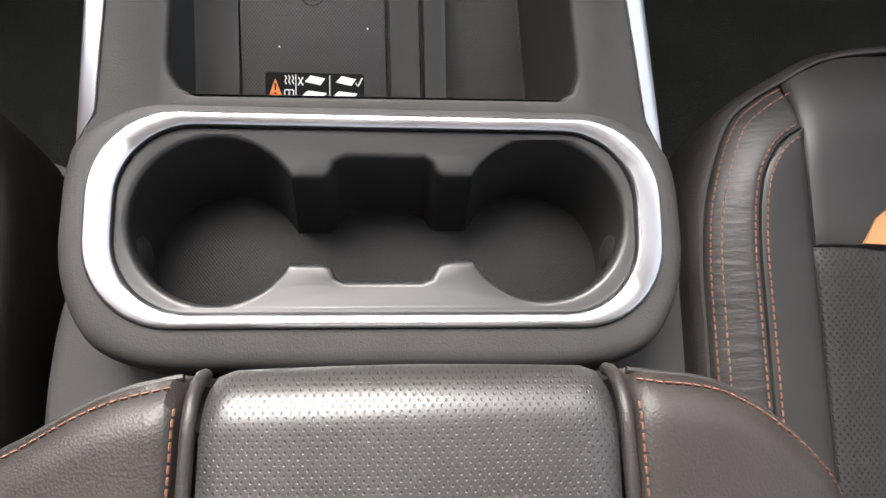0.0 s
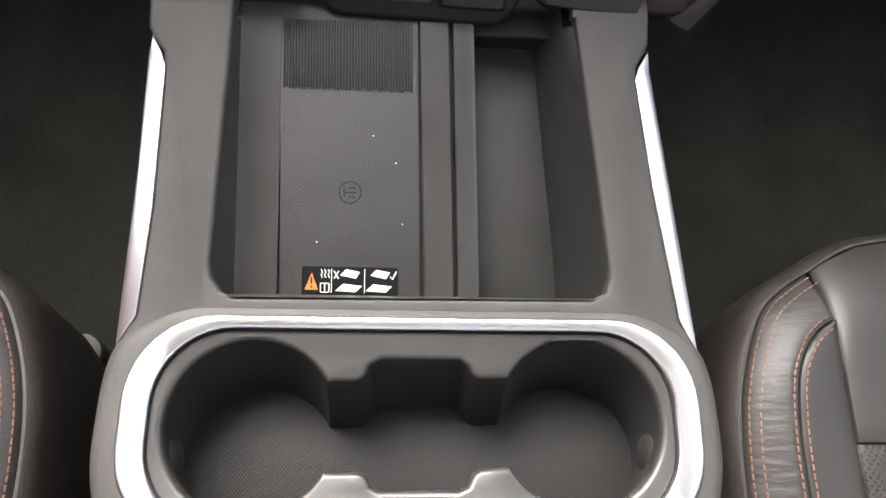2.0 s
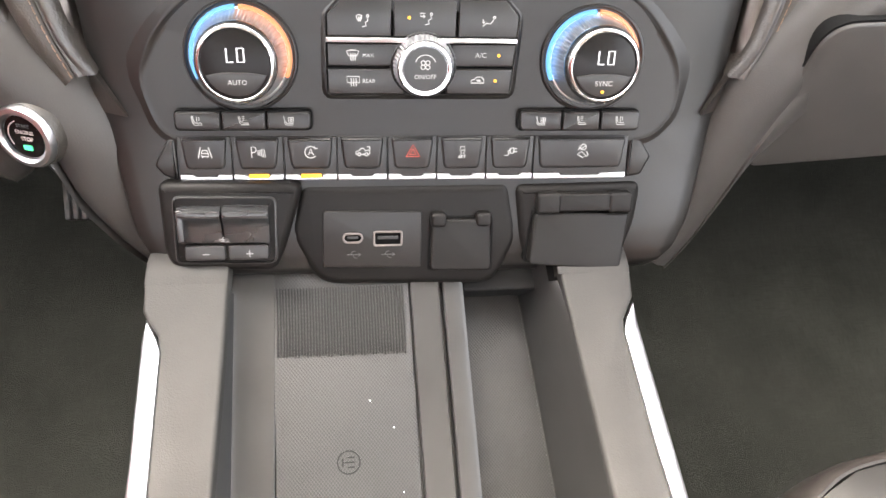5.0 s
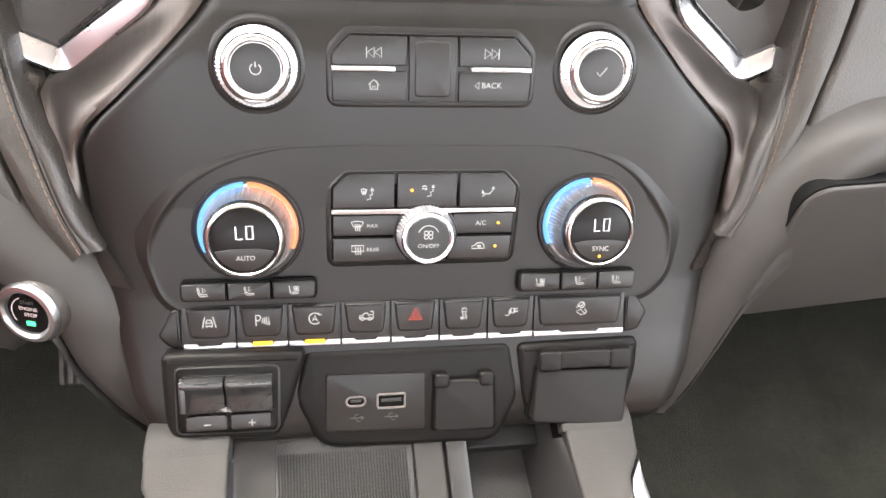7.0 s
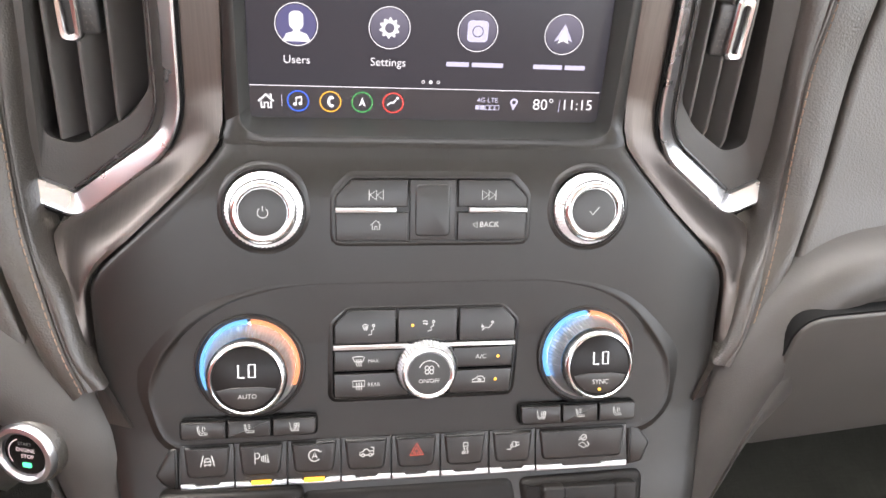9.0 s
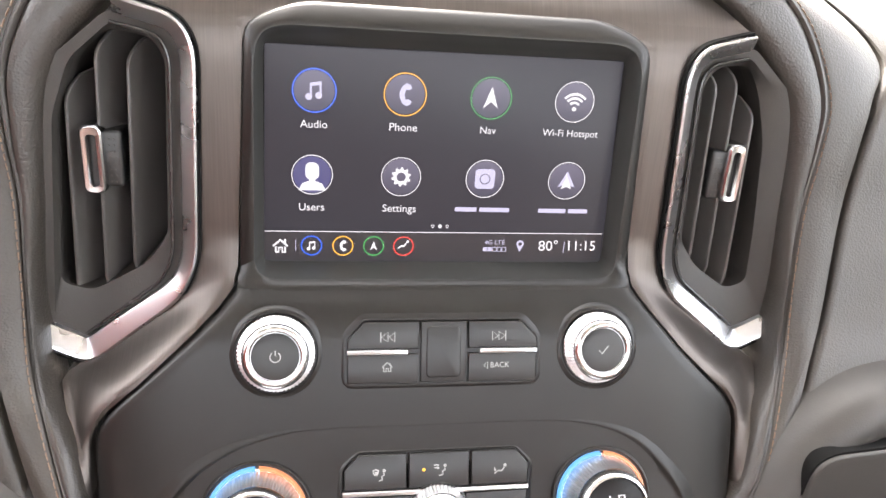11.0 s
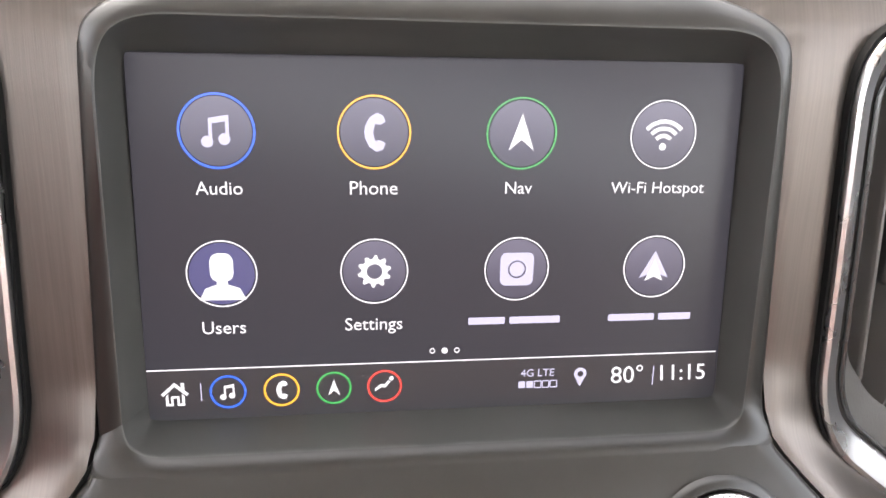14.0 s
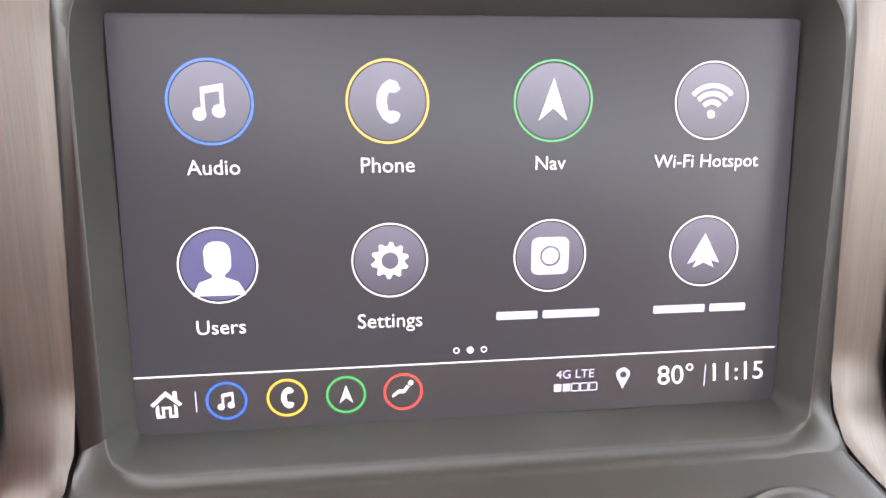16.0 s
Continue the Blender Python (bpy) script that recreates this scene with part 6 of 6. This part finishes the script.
part("emblem", strokes([arcline(-43.4, 46, 5.6, 0, 360, 32), [(-46.4, 48), (-46.4, 44)], [(-46.4, 46), (-40.2, 46)], [(-44, 48.4), (-40.4, 48.4)], [(-44, 43.6), (-40.4, 43.6)]], 0.8, 0.36, depth=0.35), BLACK, mat_pad, frame_=PFLOOR)
for x, y in ((-20, 62), (-16, 30), (-32, 76), (-60, 20)):
    part("crumb", shapes([circle(x, y, 0.45, 7)], 0.55), PRINT, mat_pad, frame_=PFLOOR)

# ---- seats ----
def stitch_row(bm, pts, pitch=0.0042, r=0.00048, lift=0.0):
    """Separate threads along a line of points."""
    pts = [Vector(p) for p in pts]
    dist, run = [0.0], 0.0
    for a, b in zip(pts, pts[1:]):
        run += (b - a).length
        dist.append(run)
    s = 0.0
    up = Vector((0, 0, 1))
    while s + pitch < run:
        ends = []
        for q in (s + pitch * 0.1, s + pitch * 0.45, s + pitch * 0.8):
            ends.append(Vector([float(np.interp(q, dist, [p[i] for p in pts])) for i in range(3)]))
        d = (ends[2] - ends[0]).normalized()
        side = d.cross(up).normalized()
        loft(bm, [[e + side * (r * c) + up * (r * sn * 1.2 + lift + (r * 0.9 if j == 1 else 0)) for c, sn in ((1, 0), (0, 1), (-1, 0), (0, -0.6))] for j, e in enumerate(ends)], first=True, last=True)
        s += pitch


# plan curves of a cushion: a across it from the inner edge, y along the car, z up
EDGE_LINE = curve_through([(0.004, -0.45, 0.4135), (0.004, -0.2, 0.4135), (0.004, 0.0, 0.4135), (0.0045, 0.055, 0.4135), (0.010, 0.091, 0.413), (0.024, 0.125, 0.411), (0.040, 0.1405, 0.409), (0.057, 0.151, 0.407)], 10)
PAIR_LINE = curve_through([(0.029, -0.45, 0.4245), (0.029, -0.2, 0.4245), (0.029, 0.0, 0.4245), (0.0292, 0.058, 0.4245), (0.033, 0.089, 0.4242), (0.040, 0.105, 0.4235), (0.048, 0.1145, 0.4225), (0.060, 0.122, 0.421)], 10)
FRONT_LINE = curve_through([(0.057, 0.151, 0.407), (0.087, 0.167, 0.405), (0.126, 0.174, 0.404), (0.20, 0.182, 0.402), (0.30, 0.186, 0.402), (0.40, 0.180, 0.404), (0.47, 0.150, 0.402), (0.505, 0.10, 0.40), (0.512, -0.05, 0.40), (0.512, -0.45, 0.40)], 8)
seat_z = table([0.06, 0.075, 0.10, 0.14, 0.2, 0.3, 0.40, 0.46, 0.52], [0.4205, 0.4215, 0.418, 0.412, 0.408, 0.408, 0.414, 0.422, 0.41])
seat_f = table([0.057, 0.087, 0.126, 0.20, 0.30, 0.40, 0.47, 0.505, 0.515], [0.151, 0.167, 0.174, 0.182, 0.186, 0.180, 0.150, 0.10, 0.05])
SEAM_Y = 0.0585


def seat_top(a, y):
    """Height of the main panel, drooping towards its front edge."""
    k = max(0.0, 1 - (seat_f(a) - y) / 0.055)
    return seat_z(a) - 0.0145 * k * k


def seat(s, x0, label):
    th = thing("front_seat", label, "seat", at=(x0 + s * 0.25, -0.1, 0.12), group="front seats")

    def place(a, y, z):
        return (x0 + s * a, y, z)

    def strip(name, one, two, material, puff, note=""):
        """A leather strip sewn between two plan curves, tucked in at both seams."""
        bm = bmesh.new()
        loops = []
        for c, dip in ((0, 0.0026), (0.03, 0.0008), (0.10, 0), (0.25, 0), (0.4, 0), (0.5, 0), (0.6, 0), (0.75, 0), (0.90, 0), (0.97, 0.0008), (1, 0.0026)):
            loop = []
            for j, (p, q) in enumerate(zip(one, two)):
                m = p.lerp(q, c)
                end = 0.0024 if j == len(one) - 1 else 0.0007 if j == len(one) - 2 else 0
                loop.append(place(m.x, m.y, m.z + puff * math.sin(math.pi * c) - max(dip, end)))
            loops.append(loop)
        loft(bm, loops, closed=False)
        return part(name, bm, material, th, note)

    strip("outer_bolster", EDGE_LINE, PAIR_LINE, WRINKLED, 0.0022, "creased dark leather bolster")
    main_line = [Vector((0.060, p.y, 0.4205 if p.y < 0.1 else 0.4205 + (0.421 - 0.4205) * (p.y - 0.1) / 0.022)) for p in PAIR_LINE]
    strip("inner_bolster", PAIR_LINE, main_line, SEATHIDE, 0.0012)
    # main cushion in two panels with a cross seam
    for name, back in (("rear_panel", True), ("front_panel", False)):
        bm = bmesh.new()
        loops = []
        for a, dip in [(0.060, 0.0026), (0.0611, 0.0008), (0.064, 0)] + [(0.070 + 0.44 * i / 22, 0) for i in range(23)]:
            y0, y1 = (-0.45, min(SEAM_Y, seat_f(a))) if back else (min(SEAM_Y, seat_f(a) - 0.01), seat_f(a))
            loop = []
            for k in [0, 0.012, 0.04] + [0.04 + 0.92 * j / 16 for j in range(1, 16)] + [0.96, 0.988, 1]:
                y = y0 + (y1 - y0) * k
                d = dip
                if (back and k == 1) or (not back and k == 0):
                    d = max(d, 0.0026)
                elif (back and k == 0.988) or (not back and k == 0.012):
                    d = max(d, 0.0008)
                loop.append(place(a, y, seat_top(a, y) - d))
            loops.append(loop)
        loft(bm, loops, closed=False)
        part(name, bm, FINEPERF if back else SEATHIDE, th)
    # side and front walls below the sewn edge
    whole = EDGE_LINE + FRONT_LINE[1:]
    bm = bmesh.new()
    loops = []
    for out, down in ((0.0, 0.0022), (0.0006, 0.0006), (0.0022, 0.0006), (0.0048, 0.0030), (0.0068, 0.0085), (0.0075, 0.018), (0.0070, 0.040), (0.004, 0.075), (0.0, 0.11), (-0.01, 0.16)):
        loop = []
        for i, p in enumerate(whole):
            d = whole[min(i + 1, len(whole) - 1)] - whole[max(i - 1, 0)]
            nrm = Vector((-d.y, d.x, 0)).normalized()
            loop.append(place(p.x + nrm.x * out, p.y + nrm.y * out, p.z - down))
        loops.append(loop)
    loft(bm, loops, closed=False)
    part("side_panel", bm, LEATHER, th)

    def sewn(line, shift, drop, upto):
        pts = []
        for i, p in enumerate(line[:upto]):
            d = line[min(i + 1, len(line) - 1)] - line[max(i - 1, 0)]
            nrm = Vector((-d.y, d.x, 0)).normalized()
            pts.append(place(p.x + nrm.x * shift, p.y + nrm.y * shift, p.z + drop))
        bm = bmesh.new()
        stitch_row(bm, pts)
        tagged(part("stitching", bm, THREAD, th, "rust stitches"), kind="stuff")

    for line, shift, drop in ((EDGE_LINE, -0.0068, 0.0047), (EDGE_LINE, -0.0022, 0.0017), (PAIR_LINE, -0.0032, 0.0004), (PAIR_LINE, 0.0032, 0.0004)):
        sewn(line, shift, drop, len(line) - (0 if line is EDGE_LINE else 2))
    # tan accent beside the cross seam
    bm = bmesh.new()
    outline = [(0.086, 0.0016), (0.095, 0.0150), (0.108, 0.024), (0.165, 0.030), (0.165, 0.0016)]
    loft(bm, [[place(a, SEAM_Y + dy, seat_top(a, SEAM_Y + dy) + h) for a, dy in outline] for h in (-0.004, 0.0012)], first=True, last=True)
    part("accent", bm, TAN, th, "tan leather accent")
    # base under the cushion
    bm = plate(rrect(s * 20 if s > 0 else -500, -420, 500 if s > 0 else -20, 60, 30), 0, 150, 10)
    bm.transform(Matrix.Translation((x0, 0, 0.125)) @ MM)
    part("base", bm, BLACK, th)
    return th


seat(1, 0.152, "dark leather seat cushion with rust double stitching")
seat(-1, -0.189, "dark leather seat cushion with rust double stitching")

# ---- centre armrest ----
arm = thing("armrest", "dark leather center armrest with a perforated middle panel", "armrest", at=(0.005, -0.15, 0.44))
BX = [-0.166, -0.162, -0.150, -0.134, -0.110, -0.090, -0.070, 0.0, 0.075, 0.095, 0.121, 0.145, 0.164, 0.176, 0.180]
BZ = [0.470, 0.486, 0.498, 0.504, 0.508, 0.510, 0.511, 0.516, 0.511, 0.510, 0.508, 0.504, 0.498, 0.486, 0.470]
BF = [-0.058, -0.047, -0.032, -0.0235, -0.0105, -0.0045, -0.002, 0.0, -0.001, -0.0025, -0.0065, -0.020, -0.037, -0.053, -0.068]
arm_z, arm_f = table(BX, BZ), table(BX, BF)


def arm_point(x, w, lift=0.0):
    z, yf = arm_z(x) + lift, arm_f(x)
    r = 0.022
    if w <= 1:
        y = -0.36 + (yf - r + 0.36) * w
        return y, z - 0.004 * math.cos(y * 20)
    y1, z1 = arm_point(x, 1, lift)
    t = min(1.0, (w - 1) / 0.6) * math.pi / 2
    y, z = y1 + r * math.sin(t), z1 - r * (1 - math.cos(t))
    return (y, z) if w <= 1.6 else (y - 0.004 * (w - 1.6), z - (z - 0.43) * (w - 1.6) / 0.4)


def arm_panel(name, x0, x1, material, lift=0.0, k=14, note=""):
    bm = bmesh.new()
    cols = [0, 0.02, 0.06] + [0.06 + 0.88 * i / k for i in range(1, k)] + [0.94, 0.98, 1]
    ws = [i / 24 for i in range(24)] + [1 + 0.06 * i for i in range(11)] + [1.8, 2.0]
    loops = []
    for c in cols:
        x = x0 + (x1 - x0) * c
        d = 0.005 if c in (0, 1) else 0.0018 if c in (0.02, 0.98) else 0
        loops.append([(x, arm_point(x, w, lift)[0] - (d if w > 1 else 0), arm_point(x, w, lift)[1] - d) for w in ws])
    loft(bm, loops, closed=False)
    return part(name, bm, material, arm, note)


arm_panel("side_pad", -0.166, -0.0775, LEATHER)
arm_panel("side_pad", 0.0835, 0.180, LEATHER)
arm_panel("middle_pad", -0.0700, 0.0765, PERFORATED, 0.003, 24, "perforated leather middle panel")
for x in (-0.0737, 0.0800):
    path = [(x + (0.02 if x > 0 else -0.01) * max(0, -0.02 - arm_point(x, w)[0]), arm_point(x, w)[0] - 0.0012, arm_point(x, w)[1] - 0.0016) for w in [i / 20 for i in range(20)] + [1 + 0.1 * i for i in range(7)]]
    part("piping", sweep(bmesh.new(), path, disc(0.0027, 10), up=(1, 0, 0)), LEATHER, arm, "leather piping")
for x in (-0.0790, 0.0853):
    bm = bmesh.new()
    stitch_row(bm, [(x + (0.02 if x > 0 else -0.01) * max(0, -0.02 - arm_point(x, w)[0]), arm_point(x, w)[0], arm_point(x, w)[1] - 0.0008) for w in np.linspace(0.4, 1.2, 60)], 0.0038, 0.00048)
    tagged(part("stitching", bm, THREAD, arm, "rust stitches"), kind="stuff")
for x0, x1 in ((-0.162, -0.080), (0.086, 0.176)):
    bm = bmesh.new()
    stitch_row(bm, [(x, arm_point(x, 1.34)[0] + 0.0002, arm_point(x, 1.34)[1] + 0.0004) for x in np.linspace(x0, x1, 40)], 0.0038, 0.00048)
    tagged(part("stitching", bm, THREAD, arm, "rust stitches"), kind="stuff")
part("base", plate(rrect(-150, -350, 165, -30, 20), 380, 455, 6), GRAIN, arm, frame_=WORLD)
# seam welt along the front of the side pads
for x0, x1 in ((-0.164, -0.0795), (0.0855, 0.178)):
    part("welt", sweep(bmesh.new(), [(x, arm_point(x, 1.48)[0] - 0.0004, arm_point(x, 1.48)[1] - 0.0006) for x in np.linspace(x0, x1, 20)], disc(0.0014, 8)), LEATHER, arm, "leather welt")

# ---- footwell ----
clip = thing("seat_bracket", "round black seat bracket with a grey bolt head", "bracket", at=(-0.233, 0.127, 0.27))
base_ = Matrix.Translation((-0.233, 0.127, 0.267)) @ MM
part("bracket_plate", lathe(bmesh.new(), [(15, -4), (15, 1), (13.5, 3), (6, 4), (0.1, 4)], 0, 0, 40), BLACK, clip, frame_=base_)
part("bolt", lathe(bmesh.new(), [(6, 3), (5.6, 8), (4.8, 9.4), (0.1, 9.6)], 0, 0, 24), SMOOTH, clip, frame_=base_)
part("stem", lathe(bmesh.new(), [(12, -284), (12, -3), (0.1, -3)], 0, 0, 24), BLACK, clip, frame_=base_)
WORN = mat("worn grey rubber", (0.075, 0.072, 0.067), 0.6, spot=(160, (0.03, 0.03, 0.028)))
lever = thing("release_lever", "ribbed grey release lever hanging under the dash", "lever", at=(-0.197, 0.335, 0.45))
PP = Matrix.Translation((-0.191, 0.336, 0.444)) @ Matrix.Rotation(radians(38), 4, "X") @ MM
part("lever_pad", plate(rrect(-10, -12, 4, 30, 2), -5, 0, 1.2), BLACK, lever, frame_=PP)
for i in range(3):
    part("rib", plate(rrect(-9.2 + 4.6 * i, -11, -6.4 + 4.6 * i, 28, 0.8), -1, 1.8, 0.7), WORN, lever, "worn grey rib", PP)
part("arm", sweep(bmesh.new(), [(0, 24, -3), (0, 50, -8), (4, 90, -10)], disc(5, 8), up=(1, 0, 0)), BLACK, lever, frame_=PP)
